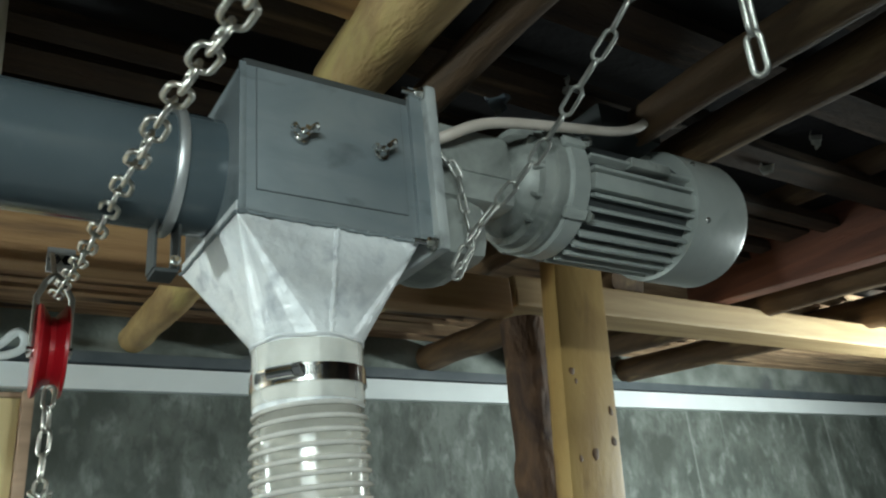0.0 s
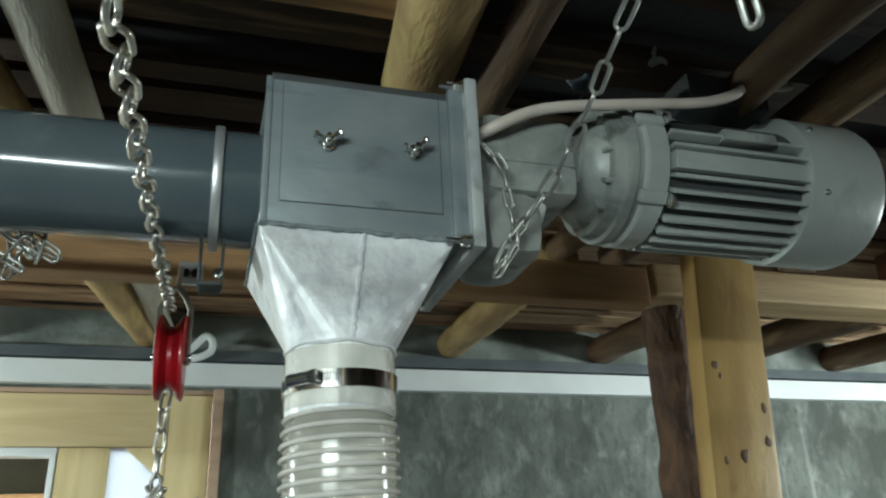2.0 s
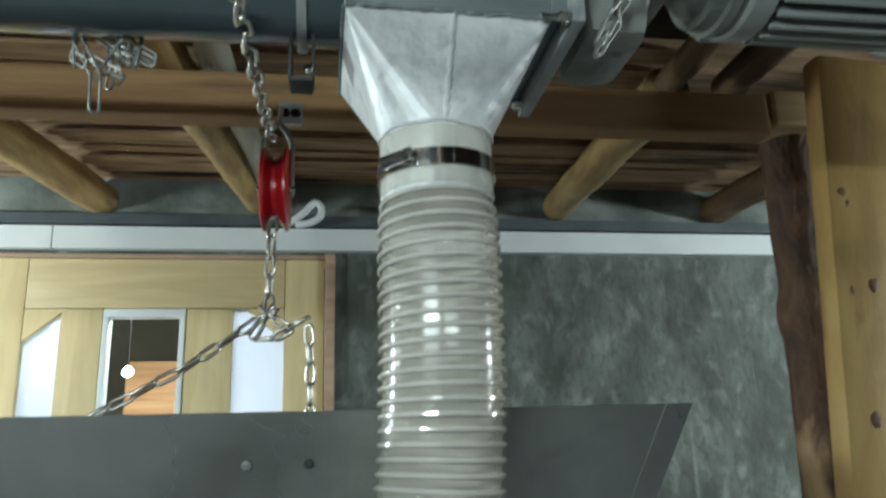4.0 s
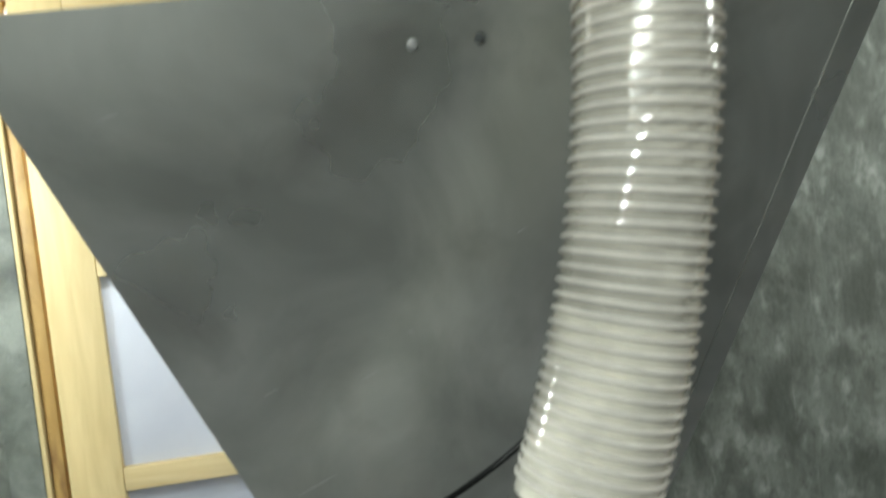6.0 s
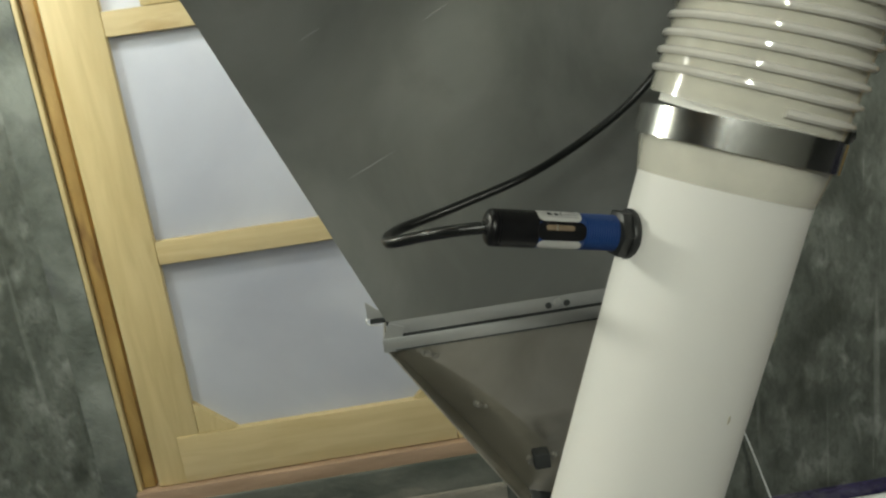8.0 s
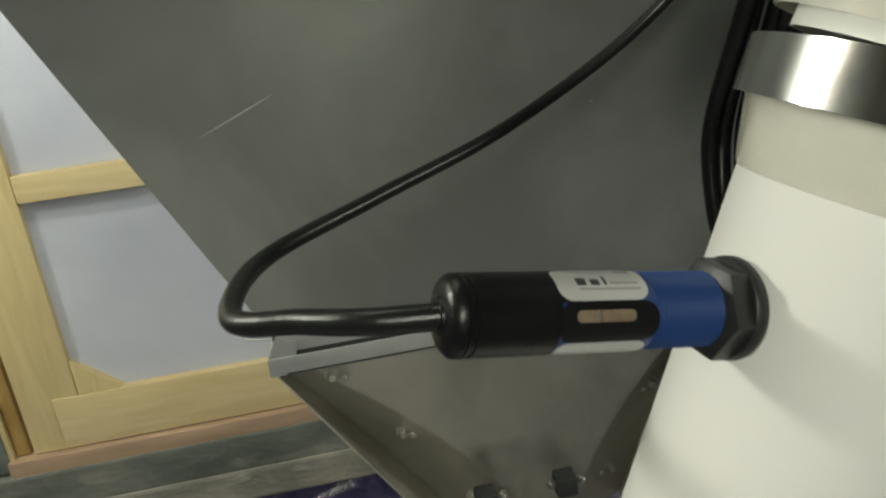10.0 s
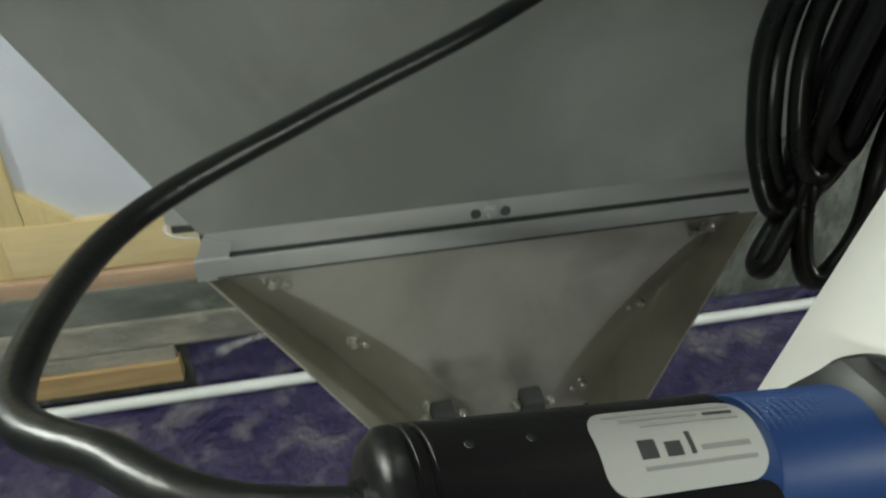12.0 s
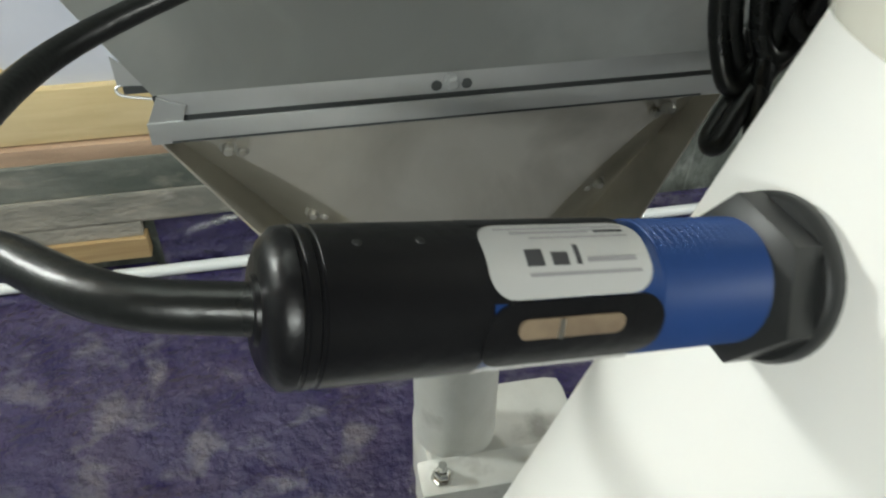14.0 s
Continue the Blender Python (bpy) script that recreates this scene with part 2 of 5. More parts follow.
AMBER = material("amber_window", (0.25, 0.19, 0.13), 0.2, 0, (0.15, 0.11, 0.08), 120)
PANE = material("milky_acrylic", (0.6, 0.63, 0.69), 0.22, 0, (0.42, 0.45, 0.525), 2.2, 5, bump=0.12, bump_scale=5, warp=0.6)
PANE.node_tree.nodes["Principled BSDF"].inputs["Transmission Weight"].default_value = 0.0
_nt = PANE.node_tree
_tl, _mx = _nt.nodes.new("ShaderNodeBsdfTranslucent"), _nt.nodes.new("ShaderNodeMixShader")
_tl.inputs["Color"].default_value = (0.85, 0.89, 0.96, 1)
_mx.inputs["Fac"].default_value = 0.42
_nt.links.new(_nt.nodes["Principled BSDF"].outputs["BSDF"], _mx.inputs[1])
_nt.links.new(_tl.outputs["BSDF"], _mx.inputs[2])
_nt.links.new(_mx.outputs["Shader"], _nt.nodes["Material Output"].inputs["Surface"])
CABLE_GREY = material("grey_conduit", (0.6, 0.53, 0.47), 0.5, 0, (0.5, 0.44, 0.38), 20)
FILL_WALL_WHITE = material("fill_wall_white", (0.74, 0.75, 0.71), 0.85, 0, (0.66, 0.67, 0.63), 3, bump=0.2, object_space=False)
ROOM_WALL = material("plain_plaster", (0.3, 0.31, 0.3), 0.85, 0, (0.24, 0.25, 0.24), 3, bump=0.2, object_space=False)
SCRAP_BLUE = material("blue_grey_tape", (0.2, 0.25, 0.3), 0.5, 0, (0.12, 0.15, 0.18), 30, bump=0.3)
FLECK_PALE = material("pale_fleck", (0.6, 0.6, 0.57), 0.6, 0, (0.4, 0.4, 0.38), 40, bump=0.3)
BULB = glowing("bulb_glow", (0.95, 0.97, 1.0), 18)
TUBE_GLOW = glowing("tube_glow", (0.95, 1.0, 0.97), 28)
AMBER_GLOW = glowing("amber_glow", (1.0, 0.6, 0.05), 5)
RED_GLOW = glowing("red_glow", (1.0, 0.12, 0.1), 3)
GREEN_GLOW = glowing("green_glow", (0.05, 0.8, 0.4), 2)


# ---- mesh helpers ----
def put(bm, name, mat, parent=None, smooth=False):
    bmesh.ops.recalc_face_normals(bm, faces=bm.faces)
    me = bpy.data.meshes.new(name)
    bm.to_mesh(me)
    bm.free()
    if smooth:
        for p in me.polygons:
            p.use_smooth = True
        me.set_sharp_from_angle(angle=radians(38))
    me.materials.append(mat)
    ob = new(name, me)
    if parent is not None:
        ob.parent = parent
    return ob


def part(name, bm, mat, parent, label="", smooth=True):
    ob = put(bm, name, mat, parent, smooth)
    return tagged(ob, label) if label else ob


def thing(name, label, category, group="", kind="", place=None):
    ob = new(name)
    if place is not None:
        ob.matrix_basis = place
    return tagged(ob, label, category, group, kind)


def add_box(bm, lo, hi, m=None, bevel=0.0):
    t = bmesh.new()
    bmesh.ops.create_cube(t, size=1)
    for v in t.verts:
        v.co = Vector([lo[i] + (v.co[i] + 0.5) * (hi[i] - lo[i]) for i in range(3)])
    if bevel:
        bmesh.ops.bevel(t, geom=t.edges[:], offset=bevel, segments=2, profile=0.6, affect="EDGES")
    if m is not None:
        t.transform(m)
    me = bpy.data.meshes.new("tmp")
    t.to_mesh(me)
    t.free()
    bm.from_mesh(me)
    bpy.data.meshes.remove(me)
    return bm


def box(lo, hi, bevel=0.004, m=None):
    return add_box(bmesh.new(), lo, hi, m, bevel)


def frames_along(pts):
    pts = [Vector(p) for p in pts]
    out, up = [], None
    for i, p in enumerate(pts):
        d = (pts[min(i + 1, len(pts) - 1)] - pts[max(i - 1, 0)]).normalized()
        if up is None:
            up = Vector((0, 0, 1)) if abs(d.z) < 0.9 else Vector((0, 1, 0))
        side = d.cross(up).normalized()
        up = side.cross(d).normalized()
        out.append((p, side, up))
    return out


def sweep(pts, radius, seg=12, caps=True, closed=False, bm=None):
    """A tube along pts; radius is a number or a list."""
    bm = bm or bmesh.new()
    rings = []
    fr = frames_along(pts)
    for i, (p, s, u) in enumerate(fr):
        r = radius[i] if isinstance(radius, (list, tuple)) else radius
        rings.append([bm.verts.new(p + r * (math.cos(a) * s + math.sin(a) * u)) for a in (2 * math.pi * k / seg for k in range(seg))])
    n = len(rings)
    for i in range(n if closed else n - 1):
        a, b = rings[i], rings[(i + 1) % n]
        for k in range(seg):
            bm.faces.new((a[k], a[(k + 1) % seg], b[(k + 1) % seg], b[k]))
    if caps and not closed:
        bm.faces.new(rings[0][::-1])
        bm.faces.new(rings[-1])
    return bm


def lathe(profile, a, b, seg=40, caps=True, bm=None):
    """A turned body: profile of (distance along the axis, radius), from a towards b."""
    a, b = Vector(a), Vector(b)
    d = (b - a).normalized()
    up = Vector((0, 0, 1)) if abs(d.z) < 0.9 else Vector((0, 1, 0))
    s = d.cross(up).normalized()
    u = s.cross(d)
    bm = bm or bmesh.new()
    rings = [[bm.verts.new(a + d * h + r * (math.cos(t) * s + math.sin(t) * u)) for t in (2 * math.pi * k / seg for k in range(seg))] for h, r in profile]
    for x, y in zip(rings, rings[1:]):
        for k in range(seg):
            bm.faces.new((x[k], x[(k + 1) % seg], y[(k + 1) % seg], y[k]))
    if caps:
        bm.faces.new(rings[0][::-1])
        bm.faces.new(rings[-1])
    return bm


def smooth_path(ctrl, n=10):
    c = [Vector(p) for p in ctrl]
    c = [2 * c[0] - c[1], *c, 2 * c[-1] - c[-2]]
    out = []
    for i in range(1, len(c) - 2):
        p0, p1, p2, p3 = c[i - 1:i + 3]
        for k in range(n):
            t = k / n
            out.append(0.5 * (2 * p1 + (p2 - p0) * t + (2 * p0 - 5 * p1 + 4 * p2 - p3) * t * t + (3 * p1 - 3 * p2 + p3 - p0) * t ** 3))
    out.append(c[-2])
    return out


def prism(outline, y0, y1, bm=None):
    """An outline in x and z, given a depth from y0 to y1."""
    bm = bm or bmesh.new()
    f = [bm.verts.new((x, y0, z)) for x, z in outline]
    b = [bm.verts.new((x, y1, z)) for x, z in outline]
    bm.faces.new(f)
    bm.faces.new(b[::-1])
    for i in range(len(f)):
        j = (i + 1) % len(f)
        bm.faces.new((f[i], b[i], b[j], f[j]))
    return bm


def sheet(corners, thick):
    """A flat plate through its corners, thickened behind."""
    bm = bmesh.new()
    c = [Vector(p) for p in corners]
    n = (c[1] - c[0]).cross(c[2] - c[0]).normalized() * thick
    f, b = [bm.verts.new(p) for p in c], [bm.verts.new(p + n) for p in c]
    bm.faces.new(f)
    bm.faces.new(b[::-1])
    for i in range(len(f)):
        j = (i + 1) % len(f)
        bm.faces.new((f[i], b[i], b[j], f[j]))
    return bm


def rough_up(bm, amount, scale):
    for v in bm.verts:
        v.co += noise.noise_vector(v.co * scale) * amount
    return bm


def log_mesh(a, b, r0, r1, wobble=0.006, seg=18, n=24):
    a, b = Vector(a), Vector(b)
    pts = [a.lerp(b, i / n) for i in range(n + 1)]
    bm = sweep(pts, [r0 + (r1 - r0) * i / n for i in range(n + 1)], seg)
    return rough_up(bm, wobble, 7)


LINKS = {}


def link_mesh(length, width, wire):
    key = (length, width, wire)
    if key not in LINKS:
        h, r = length / 2 - width / 2, width / 2 - wire
        pts = [(h + r * math.cos(t), r * math.sin(t), 0) for t in (-math.pi / 2 + math.pi * k / 7 for k in range(8))]
        pts += [(-h - r * math.cos(t), -r * math.sin(t), 0) for t in (-math.pi / 2 + math.pi * k / 7 for k in range(8))]
        bm = bmesh.new()
        rings = []
        for i, p in enumerate(pts):
            q0, q1 = Vector(pts[i - 1]), Vector(pts[(i + 1) % len(pts)])
            d = (q1 - q0).normalized()
            s = Vector((d.y, -d.x, 0))
            rings.append([bm.verts.new(Vector(p) + wire * (math.cos(a) * s + math.sin(a) * Vector((0, 0, 1)))) for a in (2 * math.pi * k / 7 for k in range(7))])
        for i in range(len(rings)):
            x, y = rings[i], rings[(i + 1) % len(rings)]
            for k in range(7):
                bm.faces.new((x[k], x[(k + 1) % 7], y[(k + 1) % 7], y[k]))
        bmesh.ops.recalc_face_normals(bm, faces=bm.faces)
        me = bpy.data.meshes.new("link")
        bm.to_mesh(me)
        bm.free()
        for p in me.polygons:
            p.use_smooth = True
        LINKS[key] = me
    return LINKS[key]


def chain(ctrl, length, width, wire, mat, label, twist=20, n=12):
    """Links hung one in the next along a line."""
    top = thing("chain", label, "chain")
    path = smooth_path(ctrl, n)
    step = length - 2.3 * wire
    me = link_mesh(length, width, wire)
    if not me.materials:
        me.materials.append(mat)
    else:
        me = me.copy()
        me.materials[0] = mat
    want, run, i = 0.0, 0.0, 0
    for a, b in zip(path, path[1:]):
        seg = (b - a).length
        while want <= run + seg:
            p, d = a.lerp(b, (want - run) / max(seg, 1e-6)), (b - a).normalized()
            ob = new("link", me)
            q = d.to_track_quat("X", "Z").to_matrix().to_4x4()
            ob.matrix_basis = Matrix.Translation(p) @ q @ pose(0, 0, 0, 90 * (i % 2) + twist + random.uniform(-9, 9), random.uniform(-3, 3), random.uniform(-3, 3))
            ob.parent = top
            want += step
            i += 1
        run += seg
    return top


def bolts(parent, mat, rows):
    """Hexagon bolts, each a part of its own: place, normal, radius, height, length of thread that stands proud."""
    for place, normal, r, h, stem in rows:
        bm = bolt_head(bmesh.new(), place, normal, r, h)
        if stem:
            lathe([(0, r * 0.55), (stem, r * 0.55)], place, Vector(place) + Vector(normal), 10, bm=bm)
        part("bolt", bm, mat, parent)


def bolt_head(bm, place, normal, r=0.005, h=0.004):
    lathe([(0, r * 1.45), (h * 0.3, r * 1.45), (h * 0.3, r), (h, r), (h * 1.3, r * 0.7)], place, Vector(place) + Vector(normal), 6 if r > 0.004 else 10, bm=bm)
    return bm


# ---- the shell of the room ----
YW = 1.70


def wall_with_door():
    top = tagged(new("wall_back"), "rough grey concrete wall with pale lime streaks", "wall", kind="structure")
    x0, x1 = -1.16, -0.07
    for lo, hi in (((-3, YW, 0), (x0, YW + 0.16, 2.84)), ((x1, YW, 0), (4.6, YW + 0.16, 2.84)), ((x0, YW, 2.49), (x1, YW + 0.16, 2.84)), ((x0, YW, 0), (x1, YW + 0.16, 0.36))):
        part("wall_piece", box(lo, hi, 0), CONCRETE, top, smooth=False)
    return top


wall_with_door()
tagged(put(box((-3, YW - 0.012, 2.606), (4.6, YW - 0.001, 2.85), 0), "wall_top_band", CONCRETE_PALE), "patchy pale concrete band under the roof", "wall", kind="structure")
tagged(put(box((-3, YW - 0.035, 2.572), (4.6, YW - 0.002, 2.606), 0.003), "ledge_trim", TRIM_GREY), "dark grey painted ledge above white strip", "trim", kind="structure")
for xa, xb in ((-3, -0.8945), (-0.8915, 4.6)):
    tagged(put(box((xa, YW - 0.03, 2.497), (xb, YW - 0.002, 2.566), 0.002), "strip_trim", TRIM_WHITE), "white plastic trunking strip along the wall", "trim", kind="structure")
# Unseen floor; grey assumed to suit the hopper's reflections and bounce light.
tagged(put(box((-3, -3.2, -0.1), (4.6, 0.45, 0), 0), "floor_front", FLOOR_GREY), "unseen grey floor on the camera side", "floor", kind="structure")
tagged(put(box((-3, 0.45, -0.1), (4.6, YW, 0.004), 0), "floor", PURPLE), "purple painted rough concrete floor, glossy", "floor", kind="structure")
tagged(put(box((-3.15, -3.2, 0), (-3, YW, 3), 0), "wall_left", CONCRETE), "rough grey concrete side wall", "wall", kind="structure")
tagged(put(box((4.6, -3.2, 0), (4.75, YW, 3), 0), "wall_right", CONCRETE), "rough grey concrete side wall", "wall", kind="structure")
# Unseen closing wall, made pale to bounce fill light and show in metals.
tagged(put(box((-3.15, -3.35, 0), (4.75, -3.2, 3), 0), "wall_front", FILL_WALL_WHITE), "unseen pale wall that bounces fill light", "wall", kind="structure")
tagged(put(box((-3, YW - 0.03, 0.0), (-0.685, YW - 0.001, 0.02), 0), "skirting", PURPLE), "purple painted foot of the wall", "skirting", kind="structure")
tagged(put(box((0.35, YW - 0.022, 0.02), (4.6, YW - 0.001, 0.065), 0), "skirting", PURPLE), "purple painted foot of the wall", "skirting", kind="structure")
tagged(put(box((-0.66, YW - 0.022, 0.02), (0.35, YW - 0.001, 0.19), 0), "skirting", PURPLE), "purple painted foot of the wall", "skirting", kind="structure")
tagged(put(sweep([(-3, YW - 0.045, 0.022), (4.6, YW - 0.045, 0.022)], 0.017, 12), "floor_pipe", TRIM_WHITE, smooth=True), "white plastic pipe along the foot of the wall", "pipe", kind="structure")
tagged(put(rough_up(box((-3, YW - 0.03, 0.285), (-0.1, YW - 0.001, 0.395), 0.008), 0.003, 9), "step", STEP_DARK), "dark stained concrete step below the door", "step", kind="structure")
tagged(put(rough_up(box((-3, YW - 0.036, 0.193), (-0.1, YW - 0.001, 0.288), 0.01), 0.004, 9), "ledge", STEP_CONCRETE), "worn pale concrete ledge under the dark step", "step", kind="structure")
tagged(put(rough_up(box((-3, YW - 0.034, 0.143), (-0.69, YW - 0.001, 0.196), 0.008), 0.003, 12), "ledge", STEP_CONCRETE), "worn pale concrete ledge above the batten", "step", kind="structure")
tagged(put(box((-3, YW - 0.045, 0.075), (-0.685, YW - 0.001, 0.145), 0.004), "batten", BEAM_PALE), "raw pale timber batten below the step", "batten", kind="structure")


def roof_z(y):
    return 2.655 - 0.09 * (1.68 - y)


def slat_roof(y, y_end):
    bm = bmesh.new()
    while y > y_end:
        w = random.uniform(0.03, 0.07)
        z = roof_z(y) + 0.058
        t = random.uniform(-0.008, 0.012)
        add_box(bm, (-3, y - w, z + t), (4.6, y, z + 0.022 + t), pose(0, 0, 0, 0, random.uniform(-0.25, 0.25), random.uniform(-0.12, 0.12)))
        # Near gaps widened so this part of the roof stays dark.
        y -= w + random.uniform(0.018, 0.045) + (0.075 if y < 0.3 else 0)
    return bm


tagged(put(slat_roof(1.69, 0.6), "ceiling", SLAT_LIT), "brown timber roof slats, lightened as if lit, close together", "ceiling", kind="structure")
tagged(put(slat_roof(0.55, -3.1), "ceiling", SLAT_SHADE), "brown timber roof slats, darkened for shade, with wide gaps", "ceiling", kind="structure")
bm = bmesh.new()
add_box(bm, (-3.15, -3.4, 0.12), (4.75, 5.2, 0.16), pose(0, 1.68, 2.655, math.degrees(math.atan(0.09))) @ pose(0, -1.68, 0))
tagged(put(bm, "roof", ROOF_DARK), "dark roof covering above the slats", "roof", kind="structure")

# the lit room behind the door
tagged(put(box((-3.15, 3.6, 0), (4.75, 3.75, 3.1), 0), "wall_beyond", ROOM_WALL), "plain wall of the room beyond the door", "wall", kind="structure")
tagged(put(box((-3.15, YW + 0.16, -0.1), (4.75, 3.6, 0.3), 0), "floor_beyond", STEP_CONCRETE), "concrete floor of the room beyond the door", "floor", kind="structure")
for x in (-3.15, 4.6):
    tagged(put(box((x, YW + 0.16, 0.3), (x + 0.15, 3.6, 3.1), 0), "wall_beyond_side", ROOM_WALL), "plain wall of the room beyond the door", "wall", kind="structure")


# ---- door ----
def door():
    d = tagged(new("door_1"), "pale pine door with milky cut-corner panes, closed", "door", kind="structure")
    y0, y1 = YW - 0.005, YW + 0.04
    fr = YW - 0.02
    part("jamb", rough_up(box((-1.162, YW - 0.007, 0.40), (-1.15, YW + 0.1, 2.49), 0.002), 0.002, 9), PINE, d, "pale timber jamb")
    part("rebate", box((-1.147, YW + 0.004, 0.44), (-1.112, YW + 0.1, 2.475), 0.002), POST_WOOD, d, "brown timber rebate")
    part("jamb", box((-0.10, fr, 0.40), (-0.07, YW + 0.1, 2.49)), BARE_WOOD, d)
    part("head", box((-1.165, YW + 0.002, 2.475), (-0.07, YW + 0.1, 2.49)), BARE_WOOD, d)
    part("sill", box((-1.165, fr - 0.005, 0.385), (-0.06, YW + 0.1, 0.437), 0.006), BARE_WOOD, d, "bare reddish timber sill")
    part("stile", box((-1.10, y0, 0.44), (-0.957, y1, 2.472), 0.003), PINE, d)
    part("stile", box((-0.22, y0, 0.44), (-0.103, y1, 2.472), 0.003), PINE, d)
    part("rail", box((-0.955, y0 - 0.002, 2.322), (-0.222, y1, 2.471), 0.003), PINE_FLAT, d)
    part("rail", box((-0.955, y0 - 0.002, 1.693), (-0.222, y1, 1.755), 0.003), PINE_FLAT, d)
    part("rail", box((-0.955, y0 - 0.002, 1.092), (-0.222, y1, 1.157), 0.003), PINE_FLAT, d)
    part("rail", box((-1.02, y0 - 0.003, 0.442), (-0.222, y1, 0.585), 0.003), PINE_FLAT, d)
    for xa, xb in ((-0.855, -0.74), (-0.505, -0.372)):
        part("mullion", box((xa, y0, 1.757), (xb, y1 - 0.004, 2.32), 0.003), PINE, d)
    for xa, za, sx, sz in ((-0.955, 2.32, 1, -1), (-0.222, 2.32, -1, -1), (-0.955, 0.587, 1, 1), (-0.222, 0.587, -1, 1)):
        w = 0.11
        part("corner_block", prism([(xa, za), (xa + sx * w, za), (xa, za + sz * w * 0.85)][::1 if sx * sz > 0 else -1], y0 + 0.001, y1 - 0.003), PINE, d, smooth=False)
    for (xa, xb, za, zb) in ((-0.957, -0.22, 0.585, 1.092), (-0.957, -0.22, 1.157, 1.693), (-0.957, -0.853, 1.755, 2.322), (-0.374, -0.22, 1.755, 2.322)):
        part("pane", box((xa, YW + 0.016, za), (xb, YW + 0.02, zb), 0), PANE, d, smooth=False)
    wf = part("window_frame", box((-0.738, y0 - 0.004, 2.296), (-0.507, y1, 2.32), 0.003), TRIM_WHITE, d, "white painted inner window frame")
    for xa, xb, za, zb in ((-0.738, -0.722, 1.757, 2.296), (-0.523, -0.507, 1.757, 2.296), (-0.722, -0.523, 1.757, 1.78)):
        part("window_frame", box((xa, y0 - 0.004, za), (xb, y1, zb), 0.003), TRIM_WHITE, d)
    return d


door()
b = thing("pendant_bulb", "bare glowing round bulb in the next room", "lamp")
part("bulb", lathe([(0, 0.006), (0.008, 0.014), (0.02, 0.02), (0.03, 0.017), (0.038, 0.006)], (-0.80, 2.3, 2.225), (-0.80, 2.3, 2.1), 16), BULB, b)
part("cord", sweep([(-0.80, 2.3, 2.225), (-0.80, 2.3, 2.84)], 0.003, 6), BLACK, b)
panel = thing("indicator_panel", "dark panel with small coloured indicator lights", "panel")
part("board", box((-0.95, 2.9, 0.3), (-0.45, 2.95, 2.32), 0.01), BEAM_WOOD, panel)
for x, mt in ((-0.71, RED_GLOW), (-0.64, AMBER_GLOW), (-0.57, GREEN_GLOW)):
    part("indicator", lathe([(0, 0.018), (0.012, 0.016), (0.02, 0.006)], (x, 2.9, 2.24), (x, 2.8, 2.24), 12), mt, panel)

# unseen lamps: one behind the camera, two assumed at the sides
for place, ang in (((-0.8, -1.5, 2.3), -19), ((2.55, 0.06, 2.27), 22), ((-1.9, 0.9, 2.34), 0)):
    tl = thing("tube_lamp", "unseen white tube lamp assumed under the roof", "lamp", "tube lamps", place=pose(*place, 0, 0, ang))
    part("housing", box((-0.6, -0.03, 0.0), (0.6, 0.03, 0.035), 0.005), TRIM_WHITE, tl)
    part("tube", sweep([(-0.56, 0, -0.018), (0.56, 0, -0.018)], 0.012, 12), TUBE_GLOW, tl)
    part("bracket", box((-0.02, -0.01, 0.035), (0.02, 0.01, 0.25), 0.002), TRIM_WHITE, tl)


# ---- roof timbers ----
def rafter(xw, r, mat, y_end=-2.6, label="round peeled rafter log under the slats"):
    top = tagged(put(log_mesh((xw, 1.72, roof_z(1.72)), (xw - 0.078 * (1.68 - y_end), y_end, roof_z(y_end)), r, r * 1.05), "rafter", mat, smooth=True), label, "rafter", "rafters")
    return top


for xw, r, mt in ((-1.78, 0.05, LOG), (-1.28, 0.05, LOG), (-0.77, 0.05, LOG), (-0.3, 0.045, LOG), (1.7, 0.05, LOG_BROWN_SHADE), (2.2, 0.05, LOG_BROWN_SHADE)):
    rafter(xw, r, mt)
tagged(put(log_mesh((0.65, 1.72, roof_z(1.72)), (0.57, 0.67, roof_z(0.67)), 0.048, 0.05), "rafter", LOG, smooth=True), "short brown rafter log ending over the cross beam", "rafter", "rafters")
tagged(put(log_mesh((1.2, 1.72, roof_z(1.72)), (1.12, 0.6, roof_z(0.6)), 0.048, 0.05), "rafter", LOG_BROWN_SHADE, smooth=True), "short brown rafter log ending over the cross beam", "rafter", "rafters")
tagged(put(log_mesh((1.27, 0.7, 2.70), (1.03, -2.6, 2.405), 0.045, 0.05), "rafter", LOG_BROWN_SHADE, smooth=True), "brown rafter log, darkened for shade, lapped above the reddish timber", "rafter", "rafters")
for xw, r in ((0.325, 0.024), (0.645, 0.027), (0.775, 0.033)):
    tagged(put(log_mesh((xw - 0.08, 0.66, roof_z(0.66) + 0.01), (xw - 0.334, -2.6, roof_z(-2.6) + 0.01), r, r * 1.05), "rafter", LOG_BROWN_SHADE, smooth=True), "thin brown rafter pole, darkened for shade, lapped over the cross beam", "rafter", "rafters")
tagged(put(log_mesh((0.18, 1.72, roof_z(1.72)), (0.135, 0.62, roof_z(0.62)), 0.043, 0.045), "rafter", LOG, smooth=True), "round peeled rafter log ending over the cross beam", "rafter", "rafters")
tagged(put(log_mesh((0.116, 0.125, 2.562), (-0.16, -2.2, 2.2), 0.045, 0.066, 0.003), "roof_pole", LOG, smooth=True), "thick yellow peeled pole slanting under the roof", "pole")
